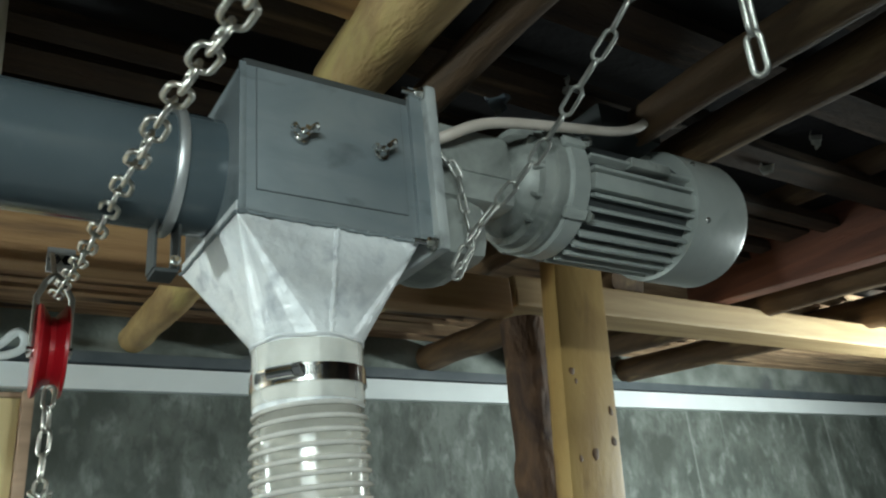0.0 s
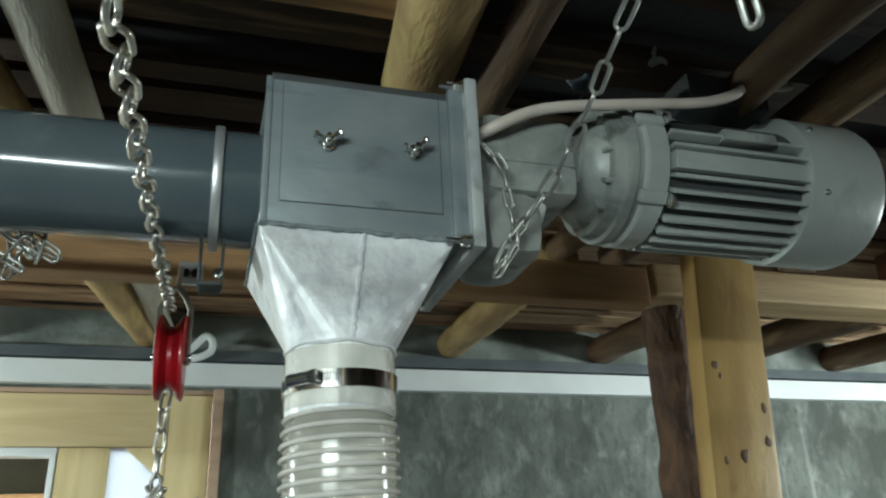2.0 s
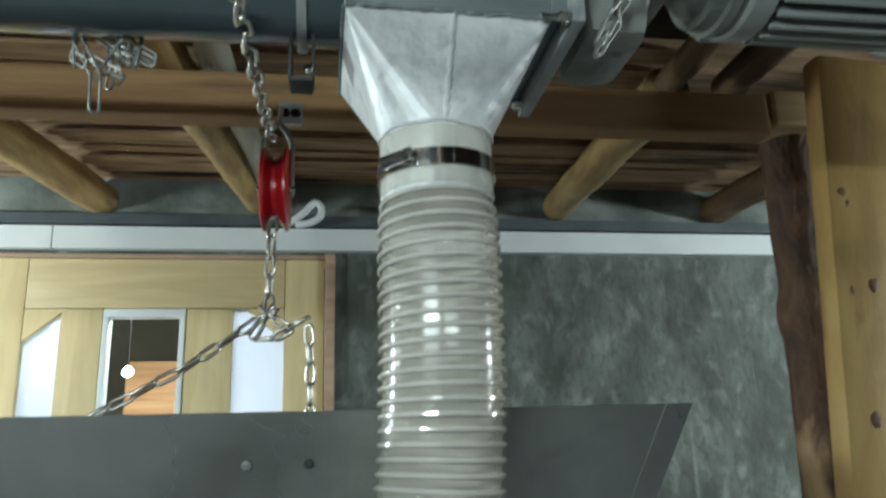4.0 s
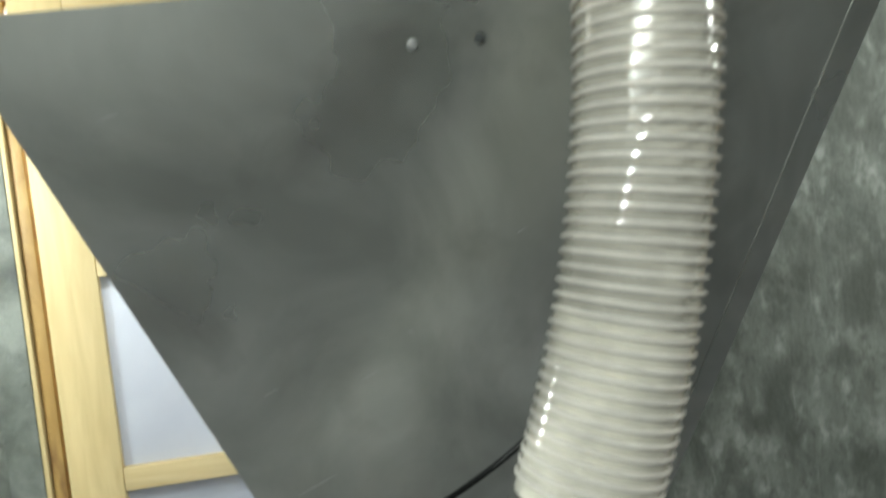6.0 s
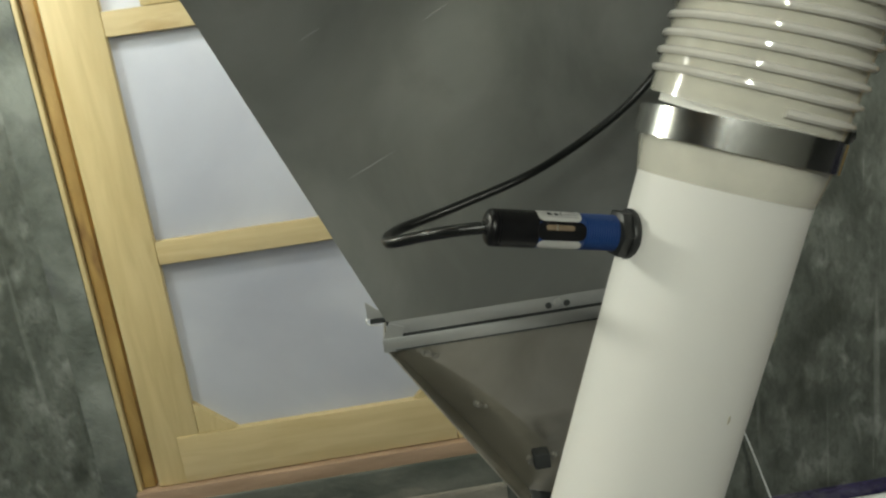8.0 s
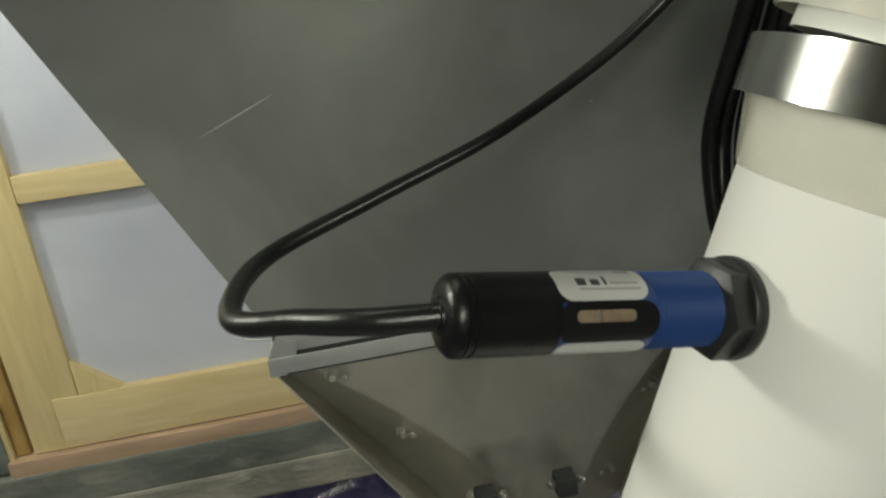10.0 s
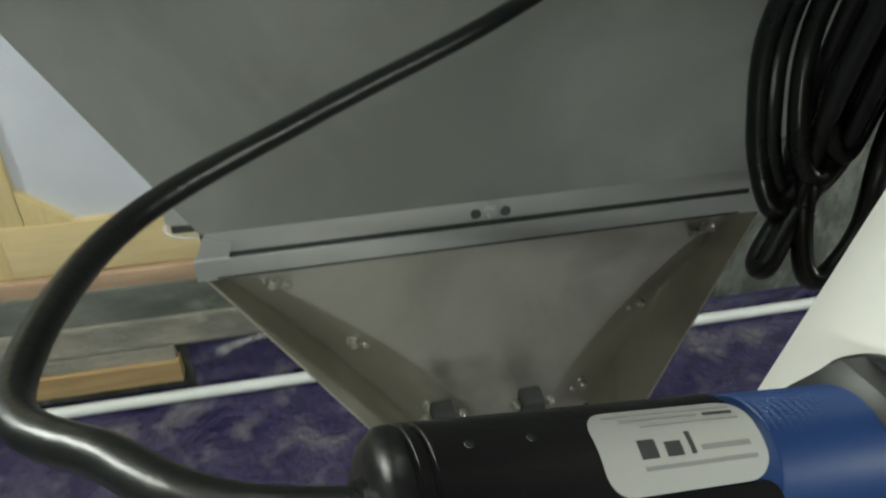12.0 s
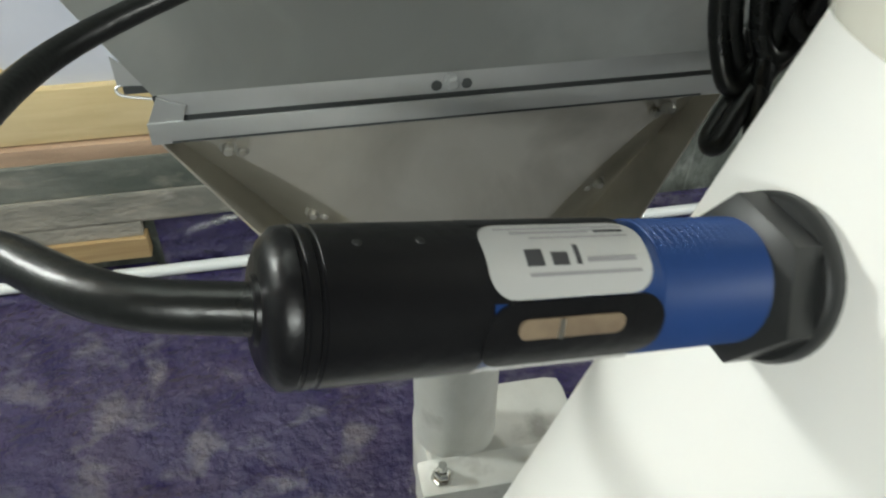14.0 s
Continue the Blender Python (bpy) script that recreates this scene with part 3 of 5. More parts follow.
tagged(put(rough_up(box((-0.33, -0.085, 2.548), (0.06, -0.015, 2.566), 0.003), 0.003, 9), "batten", BEAM_WOOD), "short sawn brown batten nailed below the slats", "batten")
tagged(put(log_mesh((-0.25, 1.7, roof_z(1.7) + 0.0), (-0.415, -2.4, roof_z(-2.4)), 0.029, 0.031), "pole", LOG_PALE, smooth=True), "pale grey weathered pole beside a rafter", "pole")
tagged(put(rough_up(box((-2.9, 0.56, 2.43), (0.715, 0.612, 2.51), 0.006), 0.003, 5), "cross_beam", BEAM_WOOD), "brown sawn cross beam carrying the rafters", "beam")
tagged(put(rough_up(box((0.725, 0.56, 2.45), (4.5, 0.66, 2.52), 0.006), 0.003, 5), "cross_beam", BEAM_PALE), "pale sawn cross beam carrying the rafters", "beam")
tagged(put(rough_up(box((-0.035, -1.3, -0.08), (0.035, 0.12, 0.08), 0.006, pose(1.445, 0.54, 2.606, math.degrees(math.atan(0.09)), 0, -1.5)), 0.002, 6), "red_timber", RED_WOOD), "reddish sawn timber resting on the cross beam", "timber")


def post():
    top = thing("square_post", "yellow square timber post with dark knots", "post")
    bm = box((-0.069, -0.025, -2.46), (0.069, 0.025, 0.09), 0.01)
    ob = part("shaft", bm, POST_WOOD, top)
    top.matrix_basis = pose(0.822, 0.49, 2.45, 0, 5.0, 0)
    for x, z, r in ((-0.045, -0.17, 0.008), (-0.035, -0.19, 0.005), (0.05, -0.30, 0.008), (0.0, -0.33, 0.01), (-0.04, -0.34, 0.006), (0.05, -0.24, 0.007), (-0.02, -0.55, 0.011), (0.03, -0.8, 0.01), (-0.03, -1.1, 0.012)):
        kn = lathe([(0, r * 1.15), (0.0006, r), (0.001, r * 0.3)], (x, -0.0248, z), (x, -0.06, z), 14)
        for v in kn.verts:
            g = 1 + 0.45 * noise.noise(Vector((v.co.x * 120, z * 50, v.co.z * 120)))
            v.co.x, v.co.z = x + (v.co.x - x) * g * 0.8, z + (v.co.z - z) * g * 1.15
        part("knot", kn, KNOT, top, "dark uneven knot")
    return top


post()
def round_post():
    foot, head = Vector((0.735, 0.605, 0.0)), Vector((0.768, 0.605, 2.43))
    knots = [(0.62, 200, 0.016), (0.8, 250, 0.02), (0.865, 170, 0.018), (0.91, 235, 0.016), (0.955, 190, 0.012), (0.48, 260, 0.02), (0.3, 210, 0.018)]
    n, seg = 150, 36
    pts = [foot.lerp(head, i / n) for i in range(n + 1)]
    bm = sweep(pts, [0.056 - 0.01 * i / n for i in range(n + 1)], seg)
    for v in bm.verts:
        f = min(1.0, max(0.0, v.co.z / 2.43))
        c = foot.lerp(head, f)
        out = Vector((v.co.x - c.x, v.co.y - c.y, 0))
        if out.length < 1e-5:
            continue
        out.normalize()
        ang = math.degrees(math.atan2(out.y, out.x)) % 360
        push = 0.009 * noise.noise(Vector((v.co.x * 9, v.co.y * 9, v.co.z * 2.2))) + 0.0035 * noise.noise(Vector((v.co.x * 42, v.co.y * 42, v.co.z * 9)))
        for kf, ka, kr in knots:
            da = (ang - ka + 180) % 360 - 180
            dist = math.hypot(da / 26, (f - kf) * 2.43 / 0.032)
            push += kr * 0.75 * math.exp(-dist * dist) - kr * 0.5 * math.exp(-(dist * 2.6) ** 2)
        v.co += out * push
    return tagged(put(bm, "round_post", LOG_DARK, smooth=True), "rough brown round post with bark and knots", "post")


round_post()


# ---- conveyor outlet: tube, box, gear motor ----
AY = 0.045


def feed_tube():
    top = thing("conveyor_tube", "glossy dark grey plastic conveyor tube", "pipe")
    part("tube", lathe([(0, 0.0555), (0, 0.0603), (2.5, 0.0603), (2.5, 0.0555)], (-2.62, AY, 2.337), (0.0, AY, 2.34)), PVC_GREY, top)
    part("socket", lathe([(0, 0.057), (0.004, 0.0622), (0.05, 0.0622), (0.05, 0.057)], (-0.135, AY, 2.34), (0, AY, 2.34)), PVC_GREY, top)
    hang = part("strap", lathe([(0, 0.0605), (0, 0.066), (0.0015, 0.067), (0.008, 0.067), (0.0095, 0.066), (0.0095, 0.0605)], (-0.133, AY, 2.34), (0, AY, 2.34)), GALV_EDGE, top, "galvanised pipe strap")
    return top


feed_tube()


def strap_bracket(x, w):
    top = thing("tube_bracket", "dark grey U-shaped bracket under the conveyor tube", "bracket")
    for s in (-1, 1):
        part("leg", box((x + s * w - 0.0015, AY - 0.012, 2.232), (x + s * w + 0.0015, AY + 0.02, 2.30), 0.001), MOTOR_DARK, top)
    part("foot", box((x - w, AY - 0.012, 2.228), (x + w, AY + 0.02, 2.232), 0.001), MOTOR_DARK, top)
    bm = bmesh.new()
    bolt_head(bm, (x + 0.008, AY - 0.012, 2.24), (0, -1, 0), 0.004, 0.004)
    part("bolt", bm, STEEL, top)
    return top


strap_bracket(-0.128, 0.011)
clip = thing("beam_clip", "small galvanised clip screwed to the cross beam", "bracket")
part("plate", box((-0.182, 0.55, 2.412), (-0.142, 0.5585, 2.452), 0.003), GALV_EDGE, clip)
bm = bmesh.new()
for x in (-0.171, -0.153):
    bolt_head(bm, (x, 0.55, 2.432), (0, -1, 0), 0.006, 0.004)
part("bolt", bm, BLACK_PLASTIC, clip)

BX0, BX1, BY0, BY1, BZ0, BZ1 = -0.086, 0.116, -0.05, 0.135, 2.262, 2.424


def outlet_box():
    top = thing("outlet_box", "grey painted steel outlet box with wing nuts", "machine box")
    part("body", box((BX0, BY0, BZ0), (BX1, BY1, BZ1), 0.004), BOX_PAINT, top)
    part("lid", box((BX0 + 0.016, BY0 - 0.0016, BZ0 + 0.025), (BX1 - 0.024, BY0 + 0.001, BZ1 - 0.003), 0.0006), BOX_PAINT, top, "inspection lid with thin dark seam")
    part("seam", box((BX0 + 0.0155, BY0 - 0.0004, BZ0 + 0.0243), (BX1 - 0.0233, BY0 + 0.001, BZ1 - 0.0025), 0), MOTOR_DARK, top)
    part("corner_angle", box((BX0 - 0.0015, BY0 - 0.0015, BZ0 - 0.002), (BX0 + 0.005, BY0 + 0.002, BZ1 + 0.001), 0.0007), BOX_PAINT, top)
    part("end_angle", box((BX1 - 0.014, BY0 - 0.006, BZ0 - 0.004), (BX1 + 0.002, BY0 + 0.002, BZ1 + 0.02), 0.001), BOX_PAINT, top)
    part("top_lip", box((BX0 + 0.004, BY0 + 0.004, BZ1), (BX1 - 0.002, BY1, BZ1 + 0.01), 0.002), MOTOR_DARK, top, "dark strip along the top edge of the box")
    part("flange", box((BX1 + 0.002, BY0 - 0.016, BZ0 - 0.014), (BX1 + 0.016, BY1 + 0.01, BZ1 + 0.022), 0.004), BOX_EDGE, top, "pale grey square end flange")
    bolts(top, STEEL, [((BX1 + 0.001, y, z), (-1, 0, 0), 0.006, 0.008, 0.026) for z in (BZ0 - 0.006, BZ1 + 0.012) for y in (BY0 - 0.008, BY1 - 0.01)])
    for x, tilt in ((-0.026, -12), (0.063, -24)):
        nut = part("wing_nut", lathe([(0, 0.0085), (0.002, 0.0085), (0.002, 0.0055), (0.010, 0.0045), (0.010, 0.0028), (0.018, 0.0028)], (x, BY0 - 0.004, 2.352), (x, -1, 2.352), 14), STEEL, top, "bright steel wing nut")
        for s in (-1, 1):
            w = smooth_path([(0, 0, 0), (0.007 * s, -0.004, 0.002), (0.012 * s, -0.009, 0.003), (0.014 * s, -0.010, 0.003)], 4)
            m = Matrix.Translation((x, BY0 - 0.009, 2.352)) @ pose(0, 0, 0, 0, tilt, 0)
            part("wing", sweep([m @ p for p in w], [0.0035, 0.0035, 0.0034, 0.0034, 0.0036, 0.0038, 0.004, 0.0042, 0.0042, 0.0042, 0.004, 0.0036, 0.002], 8), STEEL, nut)
    return top


outlet_box()


HX = -0.002


def square_to_round():
    top = thing("funnel", "scratched zinc sheet funnel, square to round", "funnel")
    bm = bmesh.new()
    sq = [Vector((BX0 - 0.002, BY0 + 0.002, 2.262)), Vector((BX1 - 0.012, BY0 + 0.002, 2.258)), Vector((BX1 - 0.012, BY1, 2.262)), Vector((BX0 - 0.002, BY1, 2.266))]
    n, zc, r = 8, 2.152, 0.0515
    ring = []
    for k in range(4 * n):
        a = math.radians(-135) + 2 * math.pi * k / (4 * n)
        ring.append(bm.verts.new((HX + r * math.cos(a), r * math.sin(a), zc)))
    cv = [bm.verts.new(p) for p in sq]
    lip = [bm.verts.new(p + Vector((0, 0, 0.012))) for p in sq]
    for c in range(4):
        # flat triangle under each straight edge, fan at each corner
        mid = (c * n + n // 2) % (4 * n)
        a, b2 = cv[c], cv[(c + 1) % 4]
        bm.faces.new((a, b2, ring[mid]))
        for k in range(n // 2):
            bm.faces.new((a, ring[(c * n + k + 1) % (4 * n)], ring[(c * n + k) % (4 * n)]))
            bm.faces.new((b2, ring[(c * n + n // 2 + k + 1) % (4 * n)], ring[(c * n + n // 2 + k) % (4 * n)]))
        bm.faces.new((a, lip[c], lip[(c + 1) % 4], b2))
    low = [bm.verts.new((v.co.x, v.co.y, 2.09)) for v in ring]
    for k in range(4 * n):
        bm.faces.new((ring[k], ring[(k + 1) % (4 * n)], low[(k + 1) % (4 * n)], low[k]))
    part("body", bm, CONE_METAL, top, smooth=False)
    bm = bmesh.new()
    p0, p1 = Vector((0.012, BY0 + 0.001, 2.26)), Vector((HX + 0.002, -0.0515, 2.154))
    sweep(rough_line(p0, p1, 44, 0.0012), [0.002 + 0.0016 * abs(math.sin(2.4 * i)) * abs(math.sin(0.37 * i)) for i in range(45)], 7, bm=bm)
    part("weld_seam", bm, CONE_METAL, top, "rough bright weld seam")
    bm = bmesh.new()
    sweep(rough_line(sq[0] + Vector((0, -0.002, 0.001)), sq[1] + Vector((0, -0.002, 0.001)), 60, 0.0018), 0.0024, 7, bm=bm)
    sweep(rough_line(sq[3] + Vector((-0.001, 0, 0)), sq[0] + Vector((-0.001, 0, 0)), 30, 0.001), 0.002, 7, bm=bm)
    part("weld_bead", bm, BOX_PAINT, top)
    bm = bmesh.new()
    sweep([(HX + 0.0525 * math.cos(a), 0.0525 * math.sin(a), 2.152 + 0.001 * math.sin(7 * a)) for a in (2 * math.pi * k / 48 for k in range(48))], 0.0018, 7, closed=True, bm=bm)
    part("weld_ring", bm, CONE_METAL, top)
    return top


def rough_line(a, b, n, amount):
    return [a.lerp(b, i / n) + noise.noise_vector(a.lerp(b, i / n) * 160) * amount for i in range(n + 1)]


square_to_round()


def gear_motor():
    top = thing("gear_motor", "grey painted electric gear motor with cooling fins", "motor")
    mz, my = 2.408, AY
    ax = lambda x: (x, my, mz)
    # gearbox
    gb = part("gearbox", lathe([(0, 0.078), (0.006, 0.08), (0.016, 0.08), (0.018, 0.074), (0.05, 0.068), (0.09, 0.058), (0.1, 0.05)], (BX1 + 0.017, my, 2.362), (1, my, 2.362), 28), MOTOR_GREASY, top)
    part("gear_housing", box((0.15, -0.028, 2.335), (0.262, 0.11, 2.432), 0.012), MOTOR_GREASY, top)
    part("gear_rim", box((0.156, -0.0305, 2.37), (0.258, 0.112, 2.374), 0.001), MOTOR_GREASY, top, "raised casting seam")
    part("gear_neck", lathe([(0, 0.05), (0.004, 0.054), (0.02, 0.054), (0.022, 0.046), (0.04, 0.046)], ax(0.255), ax(1), 8), MOTOR_GREASY, top)
    part("gear_foot", box((0.148, -0.026, 2.262), (0.218, 0.10, 2.34), 0.024), MOTOR_GREASY, top)
    part("bell", lathe([(0, 0.046), (0.004, 0.056), (0.016, 0.066), (0.024, 0.07), (0.026, 0.08), (0.04, 0.083), (0.042, 0.088), (0.052, 0.0895), (0.054, 0.086), (0.062, 0.086), (0.064, 0.09), (0.07, 0.09)], ax(0.284), ax(1), 36), MOTOR_GREASY, top)
    for deg in (150, 186, 214, 240):
        a = radians(deg)
        m = Matrix.Translation(ax(0.0)) @ Matrix.Rotation(a, 4, "X")
        part("web", add_box(bmesh.new(), (0.3, 0.05, -0.0025), (0.338, 0.079, 0.0025), m, 0.0015), MOTOR_GREASY, top)
    # Near-black colour stands in for the shade between the fins.
    part("stator", lathe([(0, 0.084), (0.0, 0.079), (0.23, 0.079), (0.23, 0.07)], ax(0.35), ax(1), 36), MOTOR_DARK, top, "stator coloured dark for the shade between fins")
    part("end_shield", lathe([(0, 0.086), (0.004, 0.091), (0.03, 0.091), (0.034, 0.084)], ax(0.345), ax(1), 36), MOTOR, top)
    n = 30
    for k in range(n):
        a = 2 * math.pi * k / n
        m = Matrix.Translation(ax(0.0)) @ Matrix.Rotation(a, 4, "X")
        deg = math.degrees(a) % 360
        wide = 190 < deg < 204
        # Fins left out here so the dark stator reads as a shaded recess.
        if 118 < deg < 166:
            continue
        part("fin", add_box(bmesh.new(), (0.382, 0.07, -0.0026 if not wide else -0.011), (0.578, 0.0925, 0.0026 if not wide else 0.011), m, 0.0016), MOTOR, top)
    cowl = part("fan_cowl", lathe([(0, 0.0945), (0, 0.0985), (0.1, 0.0985), (0.112, 0.094), (0.118, 0.084), (0.12, 0.02)], ax(0.572), ax(1), 48), MOTOR, top, "smooth rounded fan cover")
    for deg in (25, 150, 205, 330):
        a = radians(deg)
        d = Vector((0, math.cos(a), math.sin(a)))
        part("screw", bolt_head(bmesh.new(), Vector(ax(0.592)) + d * 0.098, d, 0.0032, 0.003), STEEL, cowl)
    for deg in (160, 222, 20, 320):
        a = radians(deg)
        c = Vector(ax(0.345)) + 0.094 * Vector((0, math.cos(a), math.sin(a)))
        part("lug", add_box(bmesh.new(), (-0.006, -0.008, -0.008), (0.03, 0.002, 0.008), Matrix.Translation(c) @ Matrix.Rotation(a, 4, "X"), 0.004), MOTOR, top)
    bolts(top, STEEL, [(Vector(ax(0.375)) + 0.097 * Vector((0, math.cos(radians(g)), math.sin(radians(g)))), (1, 0, 0), 0.006, 0.006, 0) for g in (160, 222)])
    tb = part("terminal_box", box((0.43, -0.03, 2.485), (0.55, 0.08, 2.53), 0.008), MOTOR_DARK, top, "dark terminal box")
    part("bracket", box((0.452, -0.05, 2.421), (0.528, -0.03, 2.436), 0.003), MOTOR_GREASY, tb)
    return top


gear_motor()
tagged(put(sweep(smooth_path([(0.12, 0.03, 2.40), (0.15, -0.04, 2.398), (0.214, -0.05, 2.428), (0.316, -0.05, 2.449), (0.42, -0.05, 2.466), (0.47, -0.052, 2.482), (0.498, -0.05, 2.502), (0.53, -0.01, 2.522), (0.52, 0.03, 2.524)]), 0.0068, 12), "motor_cable", CABLE_GREY, smooth=True), "pale grey motor cable looping over the gearbox", "cable")
tagged(put(sweep(smooth_path([(0.50, -0.05, 2.497), (0.53, -0.058, 2.497), (0.56, -0.056, 2.505), (0.575, -0.045, 2.52)]), 0.0035, 8), "thin_cable", CABLE_GREY, smooth=True), "thin grey cable at the motor", "cable")

# ---- flexible hose and drop pipe ----
ZB = 1.996


def hose_at(z):
    d = min(z - ZB, 0.0)
    return Vector((HX * max(0.0, min(1.0, (z - 1.85) / 0.25)) - 0.428 * (-d) ** 2.2, 0.0585 * d * d, z))


def clear_hose():
    top = thing("flexible_hose", "clear ribbed plastic hose with milky spiral rib", "hose")
    zs = [2.098 - 0.004 * i for i in range(int((2.098 - 1.492) / 0.004))]
    part("wall", sweep([hose_at(z) for z in zs], [0.0488 + 0.0032 * min(1.0, (2.098 - z) / 0.03) for z in zs], 36, caps=False), HOSE, top, "clear flexible wall")
    zs = [1.494 + 0.004 * i for i in range(35)]
    part("milky_wall", sweep([hose_at(z) for z in zs], 0.0528, 36, caps=False), CUFF, top, "milky wall stretched over the pipe end")
    pts, pitch, z = [], 0.0119, 2.094
    fr = frames_along([hose_at(2.098 - 0.001 * i) for i in range(640)])
    seg = 26
    k = 0
    while z > 1.5:
        k += 1
        z -= (pitch if z > 1.75 else 0.0088 + (pitch - 0.0088) * (z - 1.5) / 0.25) / seg
        p, s, u = fr[min(639, int((2.098 - z) * 1000))]
        p = hose_at(z)
        a = -2 * math.pi * k / seg
        pts.append(p + (0.0507 + 0.0032 * min(1.0, (2.094 - z) / 0.03)) * (math.cos(a) * s + math.sin(a) * u))
    part("rib", sweep(pts, 0.0024, 8), HOSE_RIB, top, "milky spiral rib")
    part("sleeve", lathe([(0, 0.0518), (0, 0.053), (0.054, 0.053), (0.054, 0.0518)], (HX, 0, 2.149), (HX, 0, 1), 40), HOSE, top, "smooth clear end sleeve")
    a, d = hose_at(1.497) + PD * 0.003, (PIPE_B - PIPE_A).normalized()
    part("cuff", lathe([(0.009, 0.0505), (0.009, 0.0532), (0.014, 0.0532), (0.022, 0.0522), (0.034, 0.0502), (0.04, 0.049), (0.0412, 0.0485), (0.0412, 0.0482)], a, a + d, 44), CUFF, top, "milky end cuff")
    return top


PIPE_A, PIPE_B = Vector((-0.1073, 0.0137, 1.457)), Vector((-0.1728, 0.0098, 1.277))
PD = (PIPE_B - PIPE_A).normalized()
clear_hose()


def hose_clamp(c, d, r, screw_dir, label):
    top = thing("hose_clamp", label, "clamp", "hose clamps")
    part("band", lathe([(-0.008, r), (-0.008, r + 0.0014), (0.008, r + 0.0014), (0.008, r)], c, c + d, 48), STEEL, top)
    s = Vector(screw_dir).normalized()
    t = s.cross(d).normalized()
    p = c + s * (r + 0.005)
    part("worm_housing", sweep([p - t * 0.013, p - t * 0.012, p + t * 0.012, p + t * 0.013], [0.003, 0.0062, 0.0062, 0.003], 12), STEEL, top)
    part("screw_head", lathe([(0, 0.0062), (0.007, 0.0062), (0.008, 0.005)], p + t * 0.013, p + t, 6), STEEL, top)
    bm = bmesh.new()
    for k in range(-14, 15):
        a = k * 0.045
        q = c + (r + 0.0014) * (math.cos(a) * s + math.sin(a) * t)
        add_box(bm, (-0.0004, -0.0005, -0.0045), (0.0004, 0.0005, 0.0045), Matrix.Translation(q) @ d.to_track_quat("Z", "Y").to_matrix().to_4x4())
    part("slot", bm, MOTOR_DARK, top)
    return top


hose_clamp(Vector((HX, 0, 2.118)), Vector((0.03, 0, -1)).normalized(), 0.0533, (-0.75, -0.7, 0), "steel worm-drive hose clamp below the funnel")
hose_clamp(hose_at(1.497) + PD * 0.0165, PD, 0.0542, (0.97, 0.12, -0.1), "shiny steel hose clamp on the drop pipe")


def drop_pipe():
    top = thing("drop_pipe", "plain white plastic drop pipe, leaning", "pipe")
    a = PIPE_A - PD * 0.03
    part("pipe", lathe([(0, 0.044), (0, 0.048), (1.3, 0.048), (1.3, 0.044)], a, a + PD, 56), PVC_WHITE, top)
    for h, deg, w, l in ((0.105, -60, 0.0016, 0.009), (0.15, -22, 0.0015, 0.005), (0.33, -70, 0.003, 0.006), (0.24, -15, 0.001, 0.004)):
        c = a + PD * h
        side = PD.cross(Vector((0, 1, 0))).normalized()
        out = side.cross(PD).normalized()
        if out.y > 0:
            out = -out
        g = radians(deg + 90)
        nrm = (math.cos(g) * side * (1 if side.x > 0 else -1) + math.sin(g) * out).normalized()
        p = c + nrm * 0.048
        part("glue_smear", sweep([p - PD * l / 2, p - PD * l / 4, p + PD * l / 4, p + PD * l / 2], [w * 0.2, w * 0.5, w * 0.4, w * 0.1], 8), SMEAR, top)
    # the pipe's end reaches up inside the hose
    zs = [1.49 + 0.01 * i for i in range(15)]
    part("inner_sleeve", sweep([hose_at(z) for z in zs], 0.0462, 36, caps=False), PVC_WHITE, top)
    return top


drop_pipe()

# ---- level sensor ----
SE, SN = Vector((-0.2452, -0.0034, 1.4574)), Vector((-0.160, 0.0091, 1.4374))


